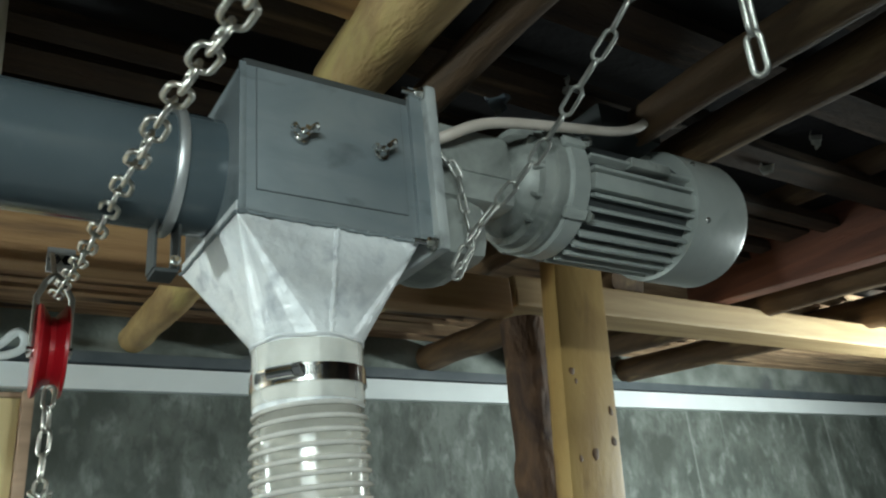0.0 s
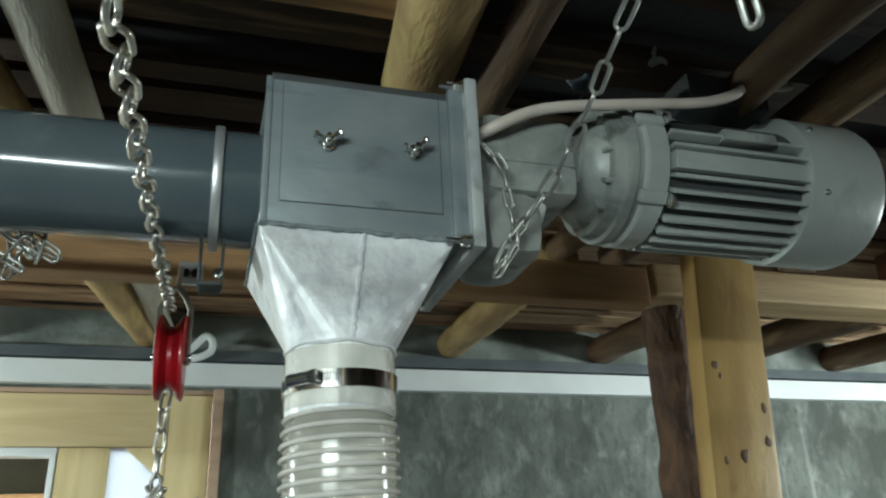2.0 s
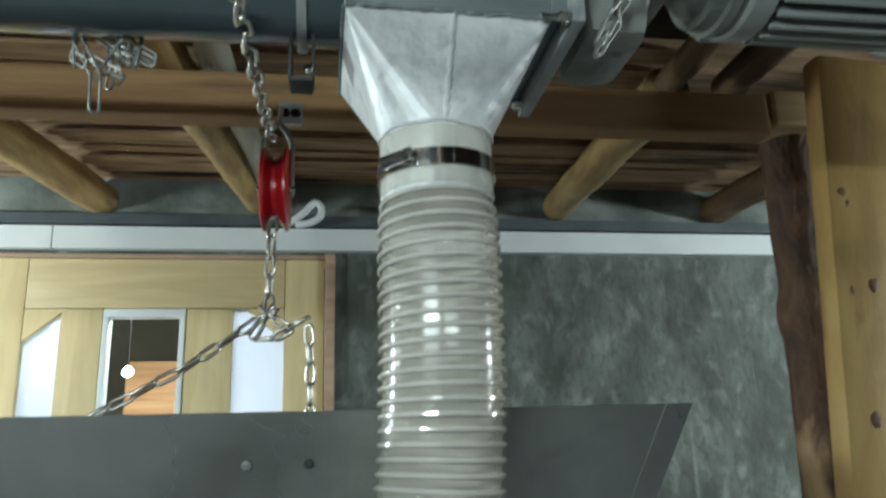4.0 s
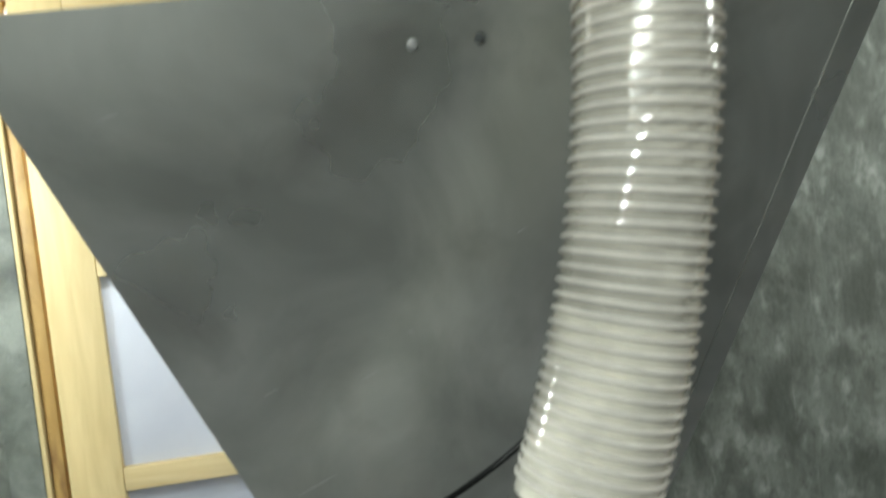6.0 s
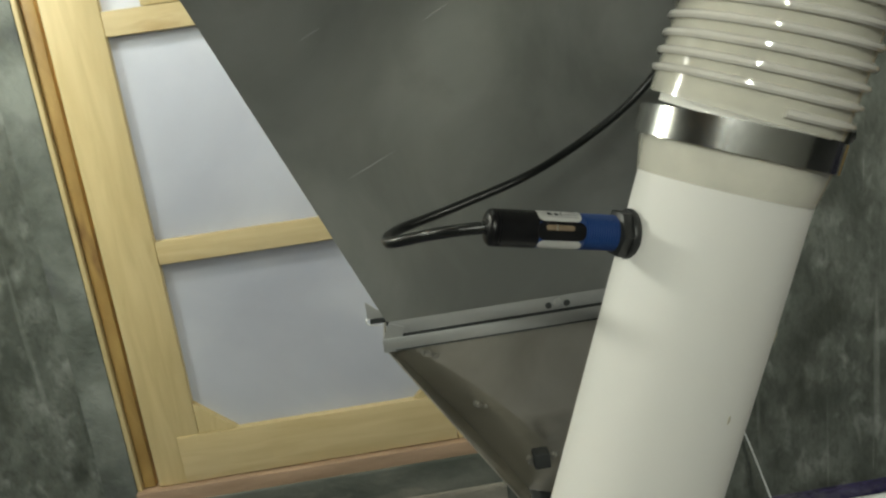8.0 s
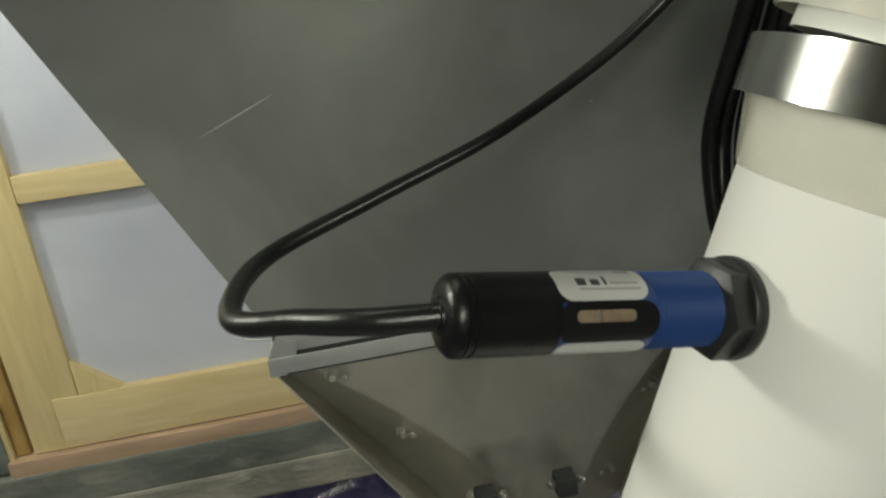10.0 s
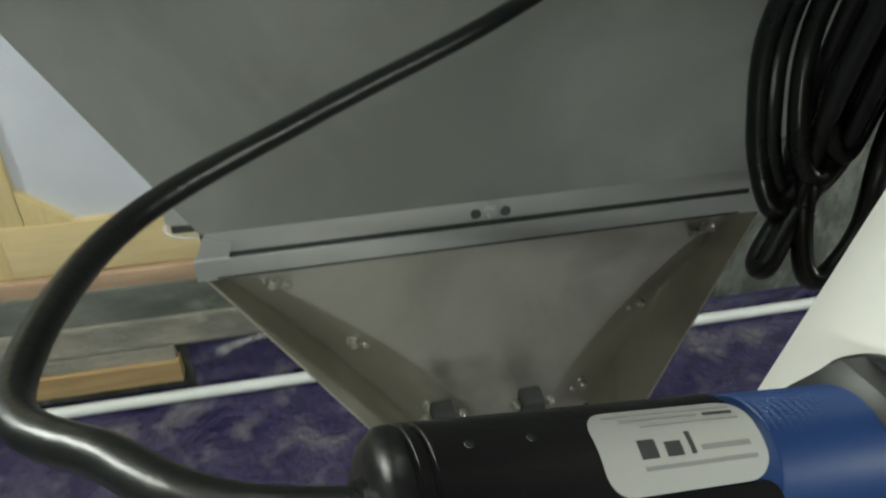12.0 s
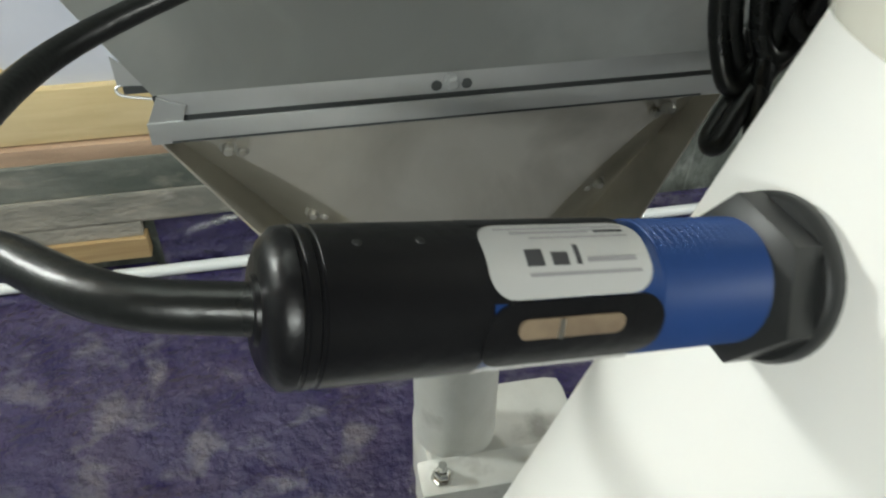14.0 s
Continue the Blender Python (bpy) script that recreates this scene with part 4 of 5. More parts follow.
def level_sensor():
    top = thing("level_sensor", "blue and black level sensor screwed into the pipe", "sensor")
    d = (SN - SE).normalized()
    r = 0.01
    part("cap", lathe([(0, 0.0068), (0.0008, 0.0086), (0.0022, r * 1.0), (0.0036, r * 1.02), (0.0038, r * 0.99), (0.0042, r * 0.99), (0.0044, r * 1.02), (0.0056, r * 1.02), (0.0058, r * 0.99), (0.0062, r * 0.99), (0.0064, r * 1.02), (0.027, r * 1.02), (0.0275, r * 0.98)], SE, SN, 40), BLACK_PLASTIC, top, "black end cap")
    part("gland", lathe([(-0.0006, 0.0042), (0.0, 0.0046), (0.003, 0.0046)], SE, SN, 20), BLACK_PLASTIC, top)
    part("body", lathe([(0.027, r * 0.985), (0.052, r * 0.985), (0.054, r * 0.97)], SE, SN, 40), BLUE, top, "smooth blue body")
    prof, h = [], 0.053
    while h < 0.076:
        prof += [(h, r * 0.91), (h + 0.0007, r * 1.0)]
        h += 0.0014
    prof += [(0.088, r * 0.95)]
    part("thread", lathe(prof, SE, SN, 40), BLUE, top, "blue threaded barrel")
    nut = part("lock_nut", lathe([(0, 0.0115), (0.0012, 0.0138), (0.0065, 0.0138), (0.0075, 0.013)], SE + d * 0.0735, SN + d, 6), NUT_PLASTIC, top, "dark hexagonal lock nut")
    part("washer", lathe([(0, 0.0134), (0.001, 0.0141), (0.003, 0.0141), (0.004, 0.0134)], SE + d * 0.0802, SN + d, 36), NUT_PLASTIC, nut)
    part("neck", lathe([(0, 0.0085), (0.03, 0.0085)], SE + d * 0.0838, SN + d, 24), PVC_WHITE, top, "white neck entering the pipe")
    # label, window and print on the side towards the room
    s = d.cross(Vector((0, 0, 1))).normalized()
    u = s.cross(d).normalized()

    def on_skin(h, deg, lift):
        a = radians(deg)
        return SE + d * h + (r * 0.985 + lift) * (math.cos(a) * s + math.sin(a) * u)

    def patch(h0, h1, a0, a1, lift, mat, name, cut=0.0, parent=None, label="", thick=0.0003):
        bm = bmesh.new()
        rows = []
        nh, na = 24, 14
        for i in range(nh + 1):
            row = []
            f = 0.5 - 0.5 * math.cos(math.pi * i / nh)
            h = h0 + (h1 - h0) * f
            inset = 0.0
            if cut:
                e = min(f, 1 - f) * (h1 - h0)
                if e < cut:
                    inset = (cut - math.sqrt(max(0.0, cut * cut - (cut - e) ** 2))) / (r * math.radians(1))
            inset = min(inset, (a1 - a0) * 0.42)
            for j in range(na + 1):
                a = (a0 + inset) + (a1 - a0 - 2 * inset) * j / na
                row.append(bm.verts.new(on_skin(h, a, lift)))
            rows.append(row)
        for i in range(nh):
            for j in range(na):
                bm.faces.new((rows[i][j], rows[i + 1][j], rows[i + 1][j + 1], rows[i][j + 1]))
        g = bmesh.ops.extrude_face_region(bm, geom=bm.faces[:])
        for v in [e for e in g["geom"] if isinstance(e, bmesh.types.BMVert)]:
            ax = SE + d * (v.co - SE).dot(d)
            v.co += (v.co - ax).normalized() * thick
        return part(name, bm, mat, parent or top, label)

    patch(0.0262, 0.0325, 36, 104, 0.00003, BLACK_PLASTIC, "cap_skirt", 0.0)
    lab = patch(0.0268, 0.0515, 38, 104, 0.0001, LABEL, "label", 0.0035, label="pale printed maker's label")
    patch(0.0265, 0.05, 104.5, 160, 0.0001, BLACK_PLASTIC, "sleeve", 0.0)
    patch(0.0262, 0.0535, -21, 37, 0.0003, BLACK_PLASTIC, "bezel", 0.0042, label="rounded black window bezel")
    patch(0.0305, 0.0465, 10, 25, 0.0008, AMBER, "window", 0.0012, label="small amber window")
    patch(0.0362, 0.0368, 10.5, 24.5, 0.0012, BOLT_DULL, "divider", 0.0)
    patch(0.0275, 0.052, -62, -24, 0.0001, LABEL, "lower_label", 0.003)
    for h0, h1, a0, a1 in ((0.0295, 0.0495, 96, 97.5), (0.0315, 0.0435, 90.5, 92.5), (0.034, 0.0495, 85, 86.2), (0.0415, 0.0492, 63, 67), (0.0325, 0.0497, 53.5, 56.5)):
        patch(h0, h1, a0, a1, 0.0004, INK_PALE, "print_line", parent=lab, thick=0.0001)
    patch(0.0445, 0.0492, 90.5, 92.8, 0.0004, INK, "print_line", parent=lab, thick=0.0001)
    # the maker's mark as three plain shapes
    for h0, h1, a0, a1 in ((0.0324, 0.0349, 61.5, 75), (0.0362, 0.0386, 61.5, 72), (0.0398, 0.0405, 61.5, 78)):
        patch(h0, h1, a0, a1, 0.0004, INK, "mark", parent=lab, thick=0.00012)
    bm = bmesh.new()
    for h in (0.011, 0.019):
        p = on_skin(h, 88, 0.0002)
        lathe([(0, 0.0007), (0.0002, 0.0006), (0.0003, 0.0002)], p, p + u, 10, bm=bm)
    part("moulding_dot", bm, NUT_PLASTIC, top)
    return top


level_sensor()
CAB = [(-0.2438, -0.0034, 1.4571), (-0.2613, 0.0019, 1.4566), (-0.2768, 0.0160, 1.4530), (-0.2979, 0.0418, 1.4464), (-0.291, 0.106, 1.439), (-0.245, 0.162, 1.438), (-0.168, 0.216, 1.449), (-0.088, 0.232, 1.489), (-0.036, 0.213, 1.55), (-0.012, 0.188, 1.605), (0.008, 0.168, 1.65), (0.02, 0.15, 1.69)]
tagged(put(sweep(smooth_path(CAB), 0.0034, 12), "sensor_cable", BLACK, smooth=True), "black rubber sensor cable looping from the sensor", "cable")


def cable_coil():
    rnd = random.Random(4)
    strands = []
    lows = [
        [(-0.020, 0.262, 1.385), (-0.030, 0.25, 1.364), (-0.034, 0.24, 1.349), (-0.030, 0.23, 1.337), (-0.015, 0.236, 1.345), (0.004, 0.25, 1.375)],
        [(0.014, 0.247, 1.37), (-0.008, 0.234, 1.348), (-0.027, 0.222, 1.33), (-0.041, 0.212, 1.317), (-0.040, 0.221, 1.316), (-0.020, 0.235, 1.335), (0.006, 0.25, 1.36)],
        [(-0.010, 0.238, 1.37), (-0.018, 0.226, 1.34), (-0.022, 0.212, 1.318), (-0.018, 0.206, 1.310), (-0.006, 0.209, 1.314), (0.010, 0.218, 1.331), (0.022, 0.232, 1.37)],
        [(-0.004, 0.258, 1.38), (-0.014, 0.246, 1.352), (-0.006, 0.24, 1.34), (0.014, 0.246, 1.36)],
    ]
    lows.append([(0.0, 0.25, 1.40), (-0.004, 0.24, 1.372), (0.004, 0.236, 1.36), (0.016, 0.24, 1.38)])
    lows.append([(-0.026, 0.258, 1.42), (-0.03, 0.25, 1.38), (-0.027, 0.243, 1.352), (-0.018, 0.24, 1.342), (0.0, 0.248, 1.37)])
    lows.append([(-0.016, 0.252, 1.42), (-0.02, 0.24, 1.372), (-0.012, 0.232, 1.35), (0.006, 0.238, 1.368)])
    lows = [[(x - 0.001, y, z) for x, y, z in low] for low in lows]
    lows[0] = [(-0.036, 0.256, 1.42), (-0.037, 0.25, 1.375)] + lows[0][2:]
    for low in lows:
        ends = []
        for p, dx in ((Vector(low[0]), -0.006), (Vector(low[-1]), 0.014)):
            q = Vector((dx - 0.018 + rnd.uniform(-0.008, 0.01), 0.158 + rnd.uniform(-0.01, 0.008), 1.66))
            ends.append([p.lerp(q, f) + Vector((0, 0.008 * f * (1 - f), 0)) for f in (0.28, 0.55, 0.8, 1.0)])
        strands.append(sweep(smooth_path(ends[0][::-1] + low + ends[1], 7), 0.0053, 12))
    ring = [(-0.012 + 0.02 * math.cos(a), 0.176 + 0.016 * math.sin(a), 1.6 + 0.003 * math.sin(3 * a)) for a in (2 * math.pi * k / 30 for k in range(30))]
    return strands, ring


_bm, _ring = cable_coil()
coil = thing("cable_coil", "black cable hanging in loose loops behind the pipe", "cable")
for _b in _bm:
    part("loop", _b, BLACK, coil)
part("tie", sweep(_ring, 0.003, 8, closed=True), BLACK_PLASTIC, coil)

# ---- hopper ----
HT = [(-0.522, 0.062, 1.911), (0.228, 0.064, 1.911)]
HB = [(-0.319, 0.345, 1.294), (0.03, 0.345, 1.294)]


def hopper():
    top = thing("hopper", "galvanised sheet feed hopper with sloping sides", "hopper")
    tb, bb = 0.82, 0.56
    f = [Vector(HT[0]), Vector(HT[1]), Vector(HB[1]), Vector(HB[0])]
    k = [Vector((f[0].x, tb, 1.911)), Vector((f[1].x, tb, 1.911)), Vector((f[2].x, bb, 1.294)), Vector((f[3].x, bb, 1.294))]
    t = 0.0015
    part("front_panel", sheet([f[0], f[3], f[2], f[1]], -t), GALV, top, smooth=False)
    part("back_panel", sheet([k[1], k[2], k[3], k[0]], -t), GALV, top, smooth=False)
    part("side_panel", sheet([k[0], k[3], f[3], f[0]], -t), GALV, top, smooth=False)
    part("side_panel", sheet([f[1], f[2], k[2], k[1]], -t), GALV, top, smooth=False)
    e = Vector((0.022, -0.0005, 0))
    part("corner_flange", sheet([f[1] + Vector((0.001, -0.0015, 0)), f[2] + Vector((0.001, -0.0015, 0)), f[2] + e, f[1] + e + Vector((0.006, 0, 0))], -t), GALV, top, "folded corner flange", False)
    # folded lower flange with slots and a bolt
    # Paler metal than the panel, for the light this upright flange catches.
    fl = part("lower_flange", box((HB[0][0] + 0.002, 0.3465, 1.279), (HB[1][0] + 0.006, 0.348, 1.295), 0.0003), GALV_EDGE, top)
    hx = HB[0][0]
    lip = part("hem", sheet([(hx - 0.019, 0.353, 1.316), (hx - 0.019, 0.353, 1.2985), (hx + 0.004, 0.353, 1.2965), (hx - 0.006, 0.353, 1.305)], 0.0012), GALV_EDGE, top, "pale folded sheet hem", False)
    part("hem_fold", sweep(smooth_path([(hx + 0.008, 0.352, 1.2865), (hx - 0.008, 0.352, 1.2895), (hx - 0.017, 0.352, 1.2915), (hx - 0.0205, 0.353, 1.2945), (hx - 0.017, 0.354, 1.2975), (hx, 0.354, 1.2975)], 5), 0.0009, 8), GALV_EDGE, lip)
    # Dark strip set into the fold for the shade of its gap.
    part("hem_gap", box((hx - 0.017, 0.3545, 1.291), (hx + 0.006, 0.356, 1.299), 0), MOTOR_DARK, lip)
    bm = bmesh.new()
    for x in (-0.1535, -0.1345):
        lathe([(0, 0.0034), (0.0006, 0.0034)], (x, 0.3464, 1.2845), (x, -1, 1.2845), 14, bm=bm)
    part("slot", bm, MOTOR_DARK, fl)
    bm = bmesh.new()
    bolt_head(bm, (-0.144, 0.346, 1.287), (0, -1, 0), 0.0046, 0.004)
    part("bolt", bm, GALV_EDGE, fl)
    for x, mt in ((-0.172, GALV_EDGE), (-0.116, MOTOR_DARK)):
        n = Vector((0, -0.9, -0.43))
        p = f[0].lerp(f[3], (1.911 - 1.865) / (1.911 - 1.294))
        c = Vector((x, p.y - 0.001, 1.865))
        part("rivet", lathe([(0, 0.0047), (0.0012, 0.0042), (0.002, 0.002)], c, c + n, 16), mt, top)
    nrm = Vector((0, -0.909, -0.417))
    for x, z, dx, dz in ((-0.346, 1.571, 0.019, 0.008), (-0.33, 1.453, 0.045, 0.02), (-0.249, 1.574, 0.021, 0.01), (-0.43, 1.832, 0.018, 0.004), (-0.2, 1.62, 0.008, -0.003), (-0.09, 1.7, 0.012, 0.005)):
        a, c = [Vector((xx, 0.062 + (1.911 - zz) * 0.4587, zz)) for xx, zz in ((x, z), (x + dx, z + dz))]
        part("scratch", sweep([a, a.lerp(c, 0.3) + nrm * 0.0002, a.lerp(c, 0.7) + nrm * 0.0002, c], [0.0001, 0.0005, 0.0006, 0.0001], 6), GALV_EDGE, top, "short bright scratch")
    return top


hopper()


def boot():
    top = thing("hopper_boot", "olive-grey sheet metal boot bolted under the hopper", "hopper boot")
    y = 0.345
    zt, zb = 1.266, 1.04
    L0, R0, L1, R1 = -0.326, 0.045, -0.19, -0.04
    bm = bmesh.new()
    rows = []
    for k in range(9):
        f = k / 8
        xl, xr, z = L0 + (L1 - L0) * f, R0 + (R1 - R0) * f, zt - 0.005 + (zb - zt + 0.005) * f
        c, w = (xl + xr) / 2, (xr - xl) / 2
        m = w * (1 - f) * 0.82 + 0.012 * f
        row = []
        for q, dy in ((-w, 0.55 * (w - m) + 0.001), (-(w + m) / 2, 0.275 * (w - m) + 0.0005), (-m - 0.006, 0.0033), (-m, 0.0), (-m * 0.5, 0.0), (0, 0.0), (m * 0.5, 0.0), (m, 0.0), (m + 0.006, 0.0033), ((w + m) / 2, 0.275 * (w - m) + 0.0005), (w, 0.55 * (w - m) + 0.001)):
            row.append(bm.verts.new((c + q, y + dy + 0.03 * f, z)))
        rows.append(row)
    for a, b in zip(rows, rows[1:]):
        for k in range(10):
            bm.faces.new((a[k], b[k], b[k + 1], a[k + 1]))
    g = bmesh.ops.extrude_face_region(bm, geom=bm.faces[:])
    for v in [e for e in g["geom"] if isinstance(e, bmesh.types.BMVert)]:
        v.co.y += 0.0015
    part("front_panel", bm, BOOT_METAL, top, "softly folded front sheet")
    # Dark strip added behind the open flange gap, where only shade is.
    part("seam_backing", box((L0 + 0.006, y + 0.0035, zt - 0.004), (R0 - 0.012, y + 0.005, zt + 0.03), 0), MOTOR_DARK, top)
    # Filler plate at the flange corner; its pale tone stands for a lit wedge.
    part("corner_plate", sheet([(L0, y - 0.0004, zt + 0.009), (L0 + 0.02, y - 0.0004, zt + 0.009), (L0 + 0.024, y - 0.0004, zt + 0.02), (L0 + 0.0085, y - 0.0004, zt + 0.0265)], -0.0012), GALV_EDGE, top, "flange corner plate, pale for its lit wedge", False)
    part("seam_slit", box((L0 + 0.012, y - 0.0019, zt - 0.0035), (R0 - 0.02, y - 0.001, zt - 0.0022), 0), MOTOR_DARK, top)
    part("top_flange", box((L0, y - 0.0015, zt - 0.004), (R0, y, zt + 0.0105), 0.0005), GALV_EDGE, top)
    for xa, xb, s in ((L0, L1, 1), (R0, R1, -1)):
        part("side_panel", sheet([(xa, y + 0.003, zt), (xb, y + 0.003, zb), (xb, 0.52, zb), (xa, 0.56, zt)], 0.0015), BOOT_METAL, top, smooth=False)
        for f in (0.05, 0.39, 0.78):
            z = zt + (zb - zt) * f
            x = xa + (xb - xa) * f + 0.036 * s
            w2 = abs((R0 + (R1 - R0) * f) - (L0 + (L1 - L0) * f)) / 2
            yb = y - 0.001 + 0.03 * f + 0.55 * max(0.0, w2 - 0.036 - w2 * (1 - f) * 0.82 - 0.012 * f)
            bolts(top, BOLT_DULL, [((x, yb, z), (0, -1, 0), 0.0038, 0.006, 0.008), ((x + 0.008 * s, yb, z - 0.004), (0, -1, 0), 0.003, 0.0035, 0)])
    part("back_panel", sheet([(L0, 0.56, zt), (R0, 0.56, zt), (R1, 0.52, zb), (L1, 0.52, zb)], 0.0015), BOOT_METAL, top, smooth=False)
    for x in (-0.179, -0.112):
        cl2 = part("clamp_block", box((x - 0.009, y - 0.008, 1.106), (x + 0.009, y + 0.01, 1.124), 0.003), MOTOR_DARK, top, "greasy dark clamp block")
        bolts(cl2, BOLT_DULL, [((x + s * 0.013, y - 0.002, 1.119), (0, -1, 0), 0.003, 0.004, 0) for s in (-1, 1)])
    out = part("outlet_tube", lathe([(0, 0.038), (0, 0.041), (0.20, 0.041), (0.20, 0.038)], (-0.122, 0.40, 1.06), (-0.108, 0.39, 0.0), 32), AUGER_GREY, top, "pale grey outlet tube")
    part("outlet_collar", box((-0.185, 0.345, 1.015), (-0.065, 0.46, 1.03), 0.003), MOTOR_DARK, top)
    return top


boot()


def auger_unit():
    top = thing("auger_unit", "pale grey cast auger housing with clamp bolts", "auger housing")
    part("housing", box((-0.155, 0.34, 0.70), (0.02, 0.47, 0.835), 0.02), AUGER_GREY, top)
    part("clamp_ear", box((-0.168, 0.318, 0.815), (0.0, 0.36, 0.868), 0.008), AUGER_GREY, top)
    bolts(top, STEEL, [((x, 0.336, 0.867), (0, 0, 1), 0.008, 0.01, 0.022) for x in (-0.145, -0.03)])
    for x, y in ((-0.13, 0.37), (0.0, 0.37), (-0.13, 0.45), (0.0, 0.45)):
        part("leg", sweep([(x, y, 0.0), (x, y, 0.72)], 0.016, 10), AUGER_GREY, top)
    return top


auger_unit()

# ---- pulley and chains ----
PC = Vector((-0.176, 0.455, 2.262))


def pulley():
    top = thing("pulley", "red enamelled grooved pulley wheel on a hook", "pulley")
    ang = pose(0, 0, 0, 0, 0, -2)
    d = (ang @ Vector((1, 0, 0))).normalized()
    prof = [(-0.019, 0.03), (-0.019, 0.06), (-0.0175, 0.063), (-0.014, 0.0625), (-0.003, 0.046), (0.003, 0.046), (0.014, 0.0625), (0.0175, 0.063), (0.019, 0.06), (0.019, 0.03)]
    part("wheel", lathe([(h, r) for h, r in prof], PC, PC + d, 48), RED, top)
    part("axle", lathe([(-0.028, 0.004), (-0.028, 0.006), (0.028, 0.006), (0.028, 0.004)], PC, PC + d, 12), STEEL, top)
    for s in (-1, 1):
        part("cheek", sweep([PC + d * 0.022 * s + Vector((0, 0, -0.01)), PC + d * 0.022 * s + Vector((0, 0, 0.075)), PC + d * 0.012 * s + Vector((0, 0.01, 0.10))], 0.0045, 8), CHAIN_DULL, top)
    part("hook", sweep(smooth_path([PC + Vector((-0.012, 0.01, 0.10)), PC + Vector((0, 0.012, 0.112)), PC + Vector((0.012, 0.01, 0.10))], 6) + [], 0.005, 8), CHAIN_DULL, top)
    part("hanger", sweep([PC + Vector((0, 0.012, 0.11)), PC + Vector((0.0, 0.09, 0.175))], 0.004, 8), CHAIN_DULL, top)
    return top


pulley()
chain([(-0.186, -1.25, 2.33), (-0.185, -0.85, 2.24), (-0.184, -0.469, 2.222), (-0.186, -0.167, 2.262), (-0.182, 0.168, 2.292), (-0.181, 0.40, 2.322)], 0.036, 0.0205, 0.0023, CHAIN_ZINC, "shiny zinc-plated chain running to the red pulley")
chain([(-0.176, 0.41, 2.19), (-0.1775, 0.40, 2.14), (-0.178, 0.392, 2.07)], 0.036, 0.018, 0.0027, CHAIN_ZINC, "shiny zinc-plated chain hanging below the red pulley")
chain([(-0.178, 0.392, 2.062), (-0.22, 0.385, 2.032), (-0.28, 0.37, 1.988), (-0.34, 0.36, 1.953), (-0.42, 0.35, 1.905), (-0.46, 0.34, 1.87)], 0.036, 0.016, 0.0025, CHAIN_ZINC, "thin zinc chain sloping down to the hopper rim")
chain([(-0.178, 0.392, 2.065), (-0.155, 0.385, 2.045), (-0.13, 0.38, 2.05), (-0.122, 0.38, 2.02), (-0.12, 0.38, 1.93), (-0.12, 0.38, 1.8)], 0.032, 0.015, 0.0025, CHAIN_ZINC, "thin zinc chain dropping into the hopper")
chain([(-0.178, 0.39, 2.062), (-0.195, 0.385, 2.03), (-0.165, 0.38, 2.03), (-0.13, 0.378, 2.052)], 0.032, 0.015, 0.0025, CHAIN_ZINC, "short loop of zinc chain above the hopper")
chain([(0.25, -0.62, 2.62), (0.215, -0.355, 2.48), (0.205, -0.26, 2.404), (0.199, -0.15, 2.338), (0.194, -0.085, 2.312), (0.182, -0.055, 2.29), (0.164, -0.05, 2.264), (0.15, -0.045, 2.238)], 0.036, 0.0155, 0.0022, CHAIN_DULL, "dull grey long-link chain holding the gear motor", 35)
chain([(0.146, -0.045, 2.372), (0.16, -0.05, 2.352), (0.165, -0.05, 2.308), (0.168, -0.05, 2.262), (0.15, -0.048, 2.232)], 0.026, 0.0115, 0.002, CHAIN_DULL, "dull grey chain hanging beside the flange", 35)
chain([(0.172, -0.43, 2.47), (0.176, -0.42, 2.36), (0.183, -0.412, 2.305), (0.192, -0.404, 2.268)], 0.038, 0.0165, 0.0026, CHAIN_DULL, "loose end of dull chain hanging from the roof", 35)
hk = thing("plastic_hook", "white plastic hook on the wall ledge", "hook")
part("hook", sweep(smooth_path([(-0.215, 1.64, 2.57), (-0.17, 1.63, 2.60), (-0.135, 1.625, 2.635), (-0.115, 1.625, 2.62), (-0.118, 1.625, 2.59), (-0.15, 1.63, 2.572), (-0.19, 1.64, 2.569)]), 0.011, 12), TRIM_WHITE, hk)
cl = thing("wire_links", "tangle of thin galvanised wire links on the tube", "wire links")
rnd = random.Random(9)
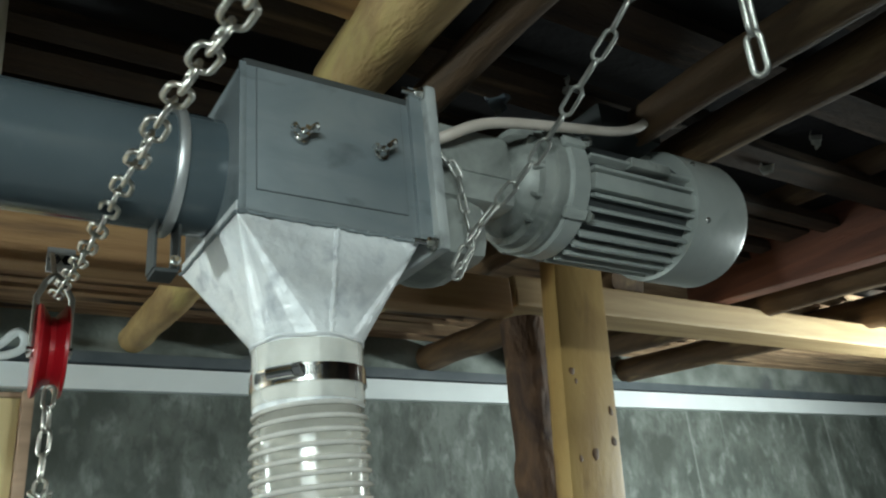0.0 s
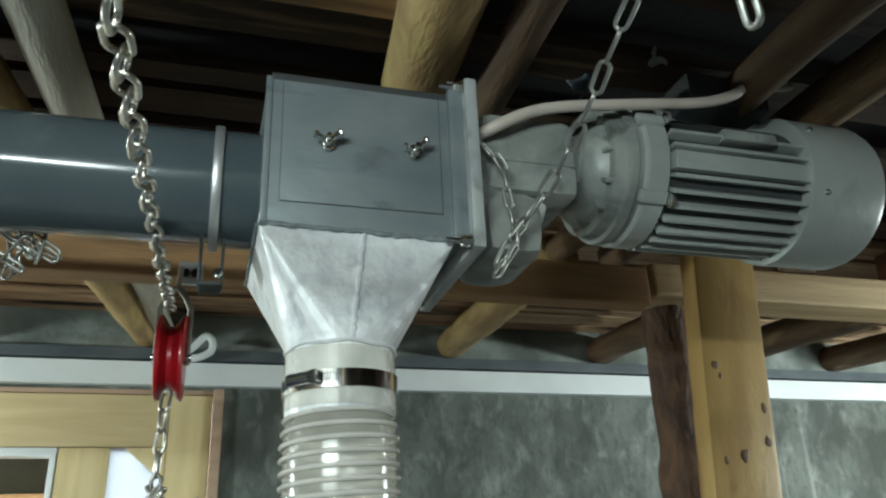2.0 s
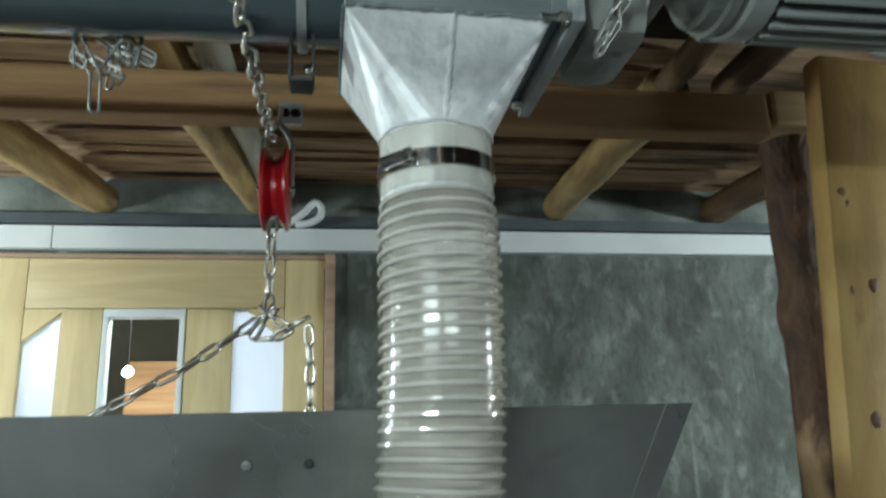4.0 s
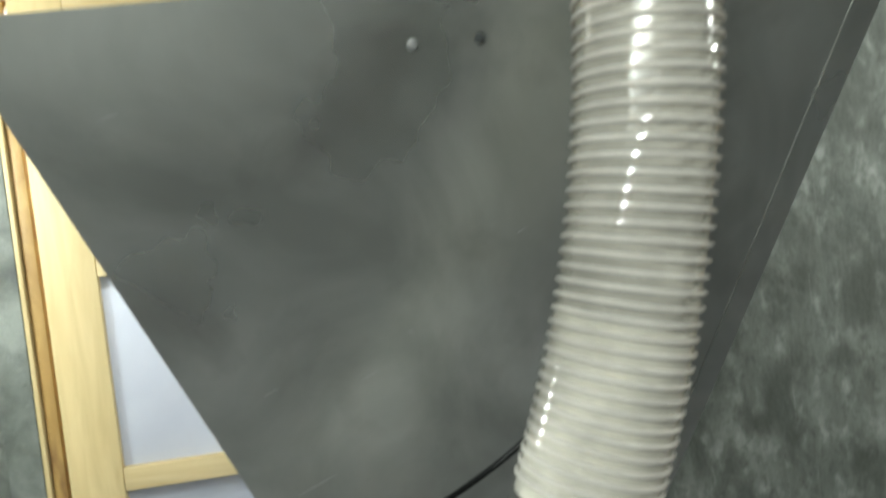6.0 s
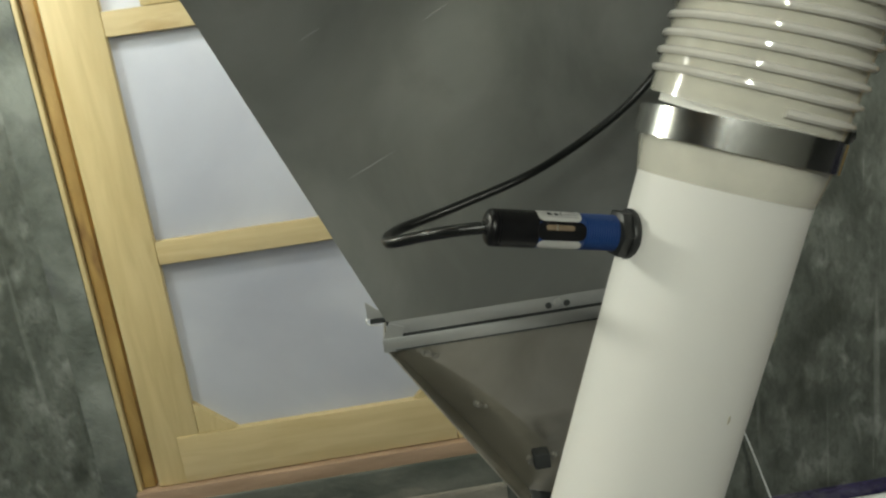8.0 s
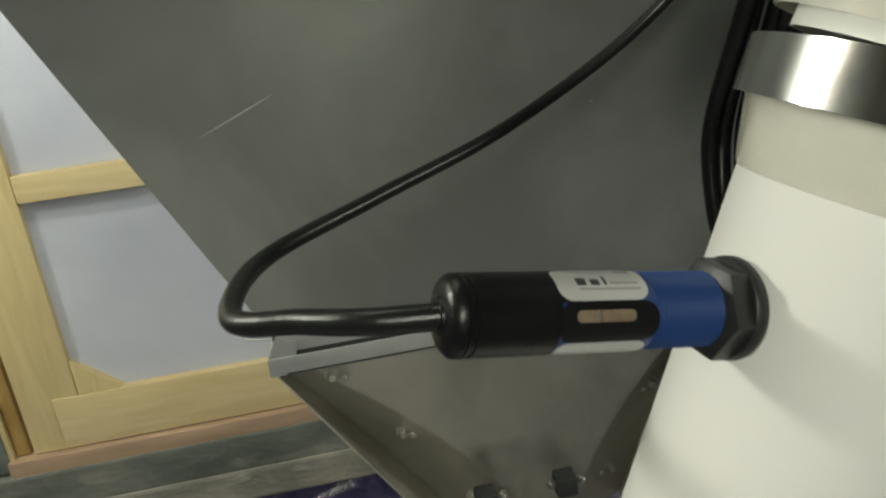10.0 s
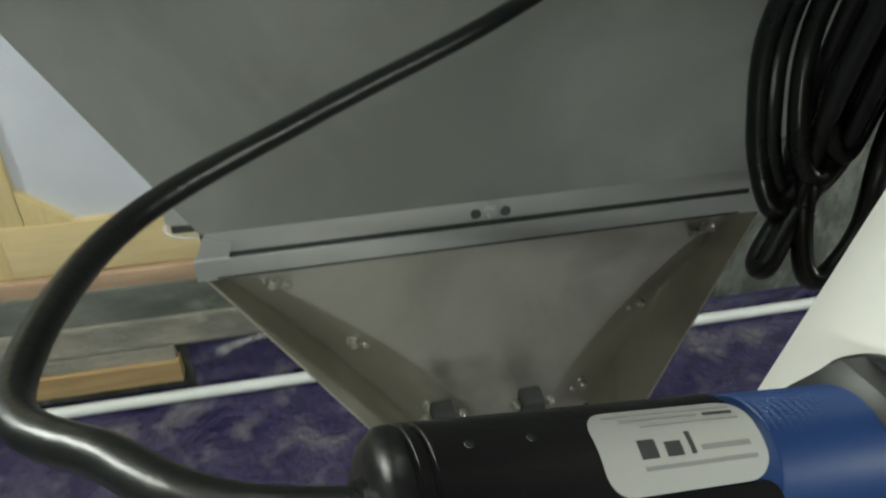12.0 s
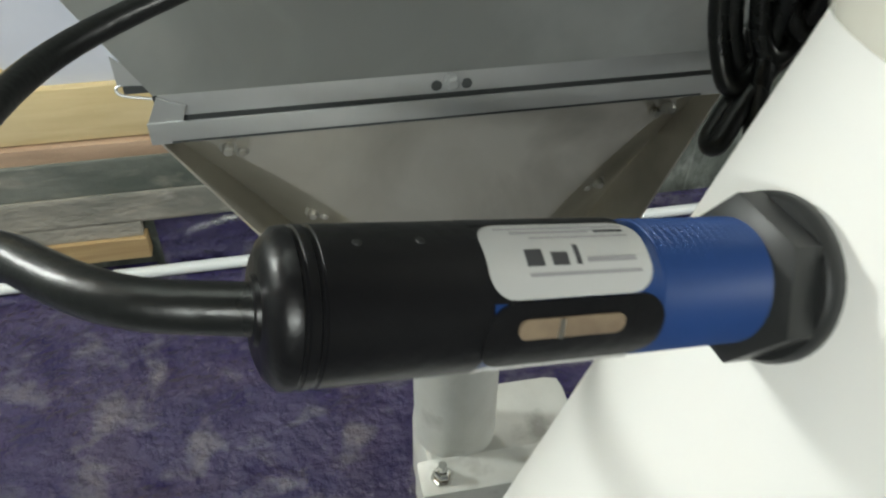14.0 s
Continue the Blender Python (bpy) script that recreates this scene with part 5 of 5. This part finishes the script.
for k in range(12):
    me = link_mesh(0.05, 0.013, 0.0016)
    if not me.materials:
        me.materials.append(CHAIN_DULL)
    o = new("wire_link", me)
    o.parent = cl
    o.matrix_basis = pose(-0.325 + rnd.uniform(-0.04, 0.04), 0.095 + rnd.uniform(-0.02, 0.02), 2.276 + rnd.uniform(-0.016, 0.016), rnd.uniform(0, 180), 90 + rnd.uniform(-60, 60), rnd.uniform(-60, 60))
o = new("wire_link", LINKS[(0.05, 0.013, 0.0016)])
o.parent, o.matrix_basis = cl, pose(-0.335, 0.09, 2.235, 60, 88, 0)

tagged(put(sweep(smooth_path([(0.60, 1.69, 0.52), (0.628, 1.688, 0.36), (0.67, 1.686, 0.22), (0.715, 1.66, 0.05)]), 0.003, 8), "thin_wire", TRIM_WHITE, smooth=True), "thin white wire hanging down the wall", "wire")
tagged(put(rough_up(box((-1.255, YW - 0.006, 0.4), (-1.1645, YW - 0.0005, 2.49), 0.002), 0.003, 11), "plaster_reveal", CONCRETE_PALE), "pale plaster patch beside the door jamb", "wall", kind="structure")


# a scrap of tape and small pale flecks between the slats
def scrap(place, size, mat, label, seed):
    rnd2 = random.Random(seed)
    bm = bmesh.new()
    grid = []
    for i in range(6):
        row = []
        for j in range(8):
            u, v = i / 5 - 0.5, j / 7
            w = size * (0.6 + 0.4 * math.sin(3.1 * v + seed)) * 0.5
            row.append(bm.verts.new((2 * u * w + rnd2.uniform(-0.1, 0.1) * size, 0.25 * size * math.sin(5 * u + 4 * v + seed), -size * v + rnd2.uniform(-0.08, 0.08) * size)))
        grid.append(row)
    for i in range(5):
        for j in range(7):
            bm.faces.new((grid[i][j], grid[i + 1][j], grid[i + 1][j + 1], grid[i][j + 1]))
    g = bmesh.ops.extrude_face_region(bm, geom=bm.faces[:])
    for v in [e for e in g["geom"] if isinstance(e, bmesh.types.BMVert)]:
        v.co.y += 0.0012
    bm.transform(Matrix.Translation(place))
    tagged(put(bm, "lining_scrap", mat, smooth=True), label, "scrap")


scrap((0.338, 0.072, 2.592), 0.05, SCRAP_BLUE, "crumpled blue-grey scrap of tape", 2)
scrap((0.415, 0.005, 2.585), 0.026, FLECK_PALE, "small pale fleck between the roof slats", 5)
scrap((0.93, 0.048, 2.585), 0.03, FLECK_PALE, "small pale fleck between the roof slats", 7)
scrap((0.916, -0.06, 2.575), 0.026, FLECK_PALE, "small pale fleck between the roof slats", 8)
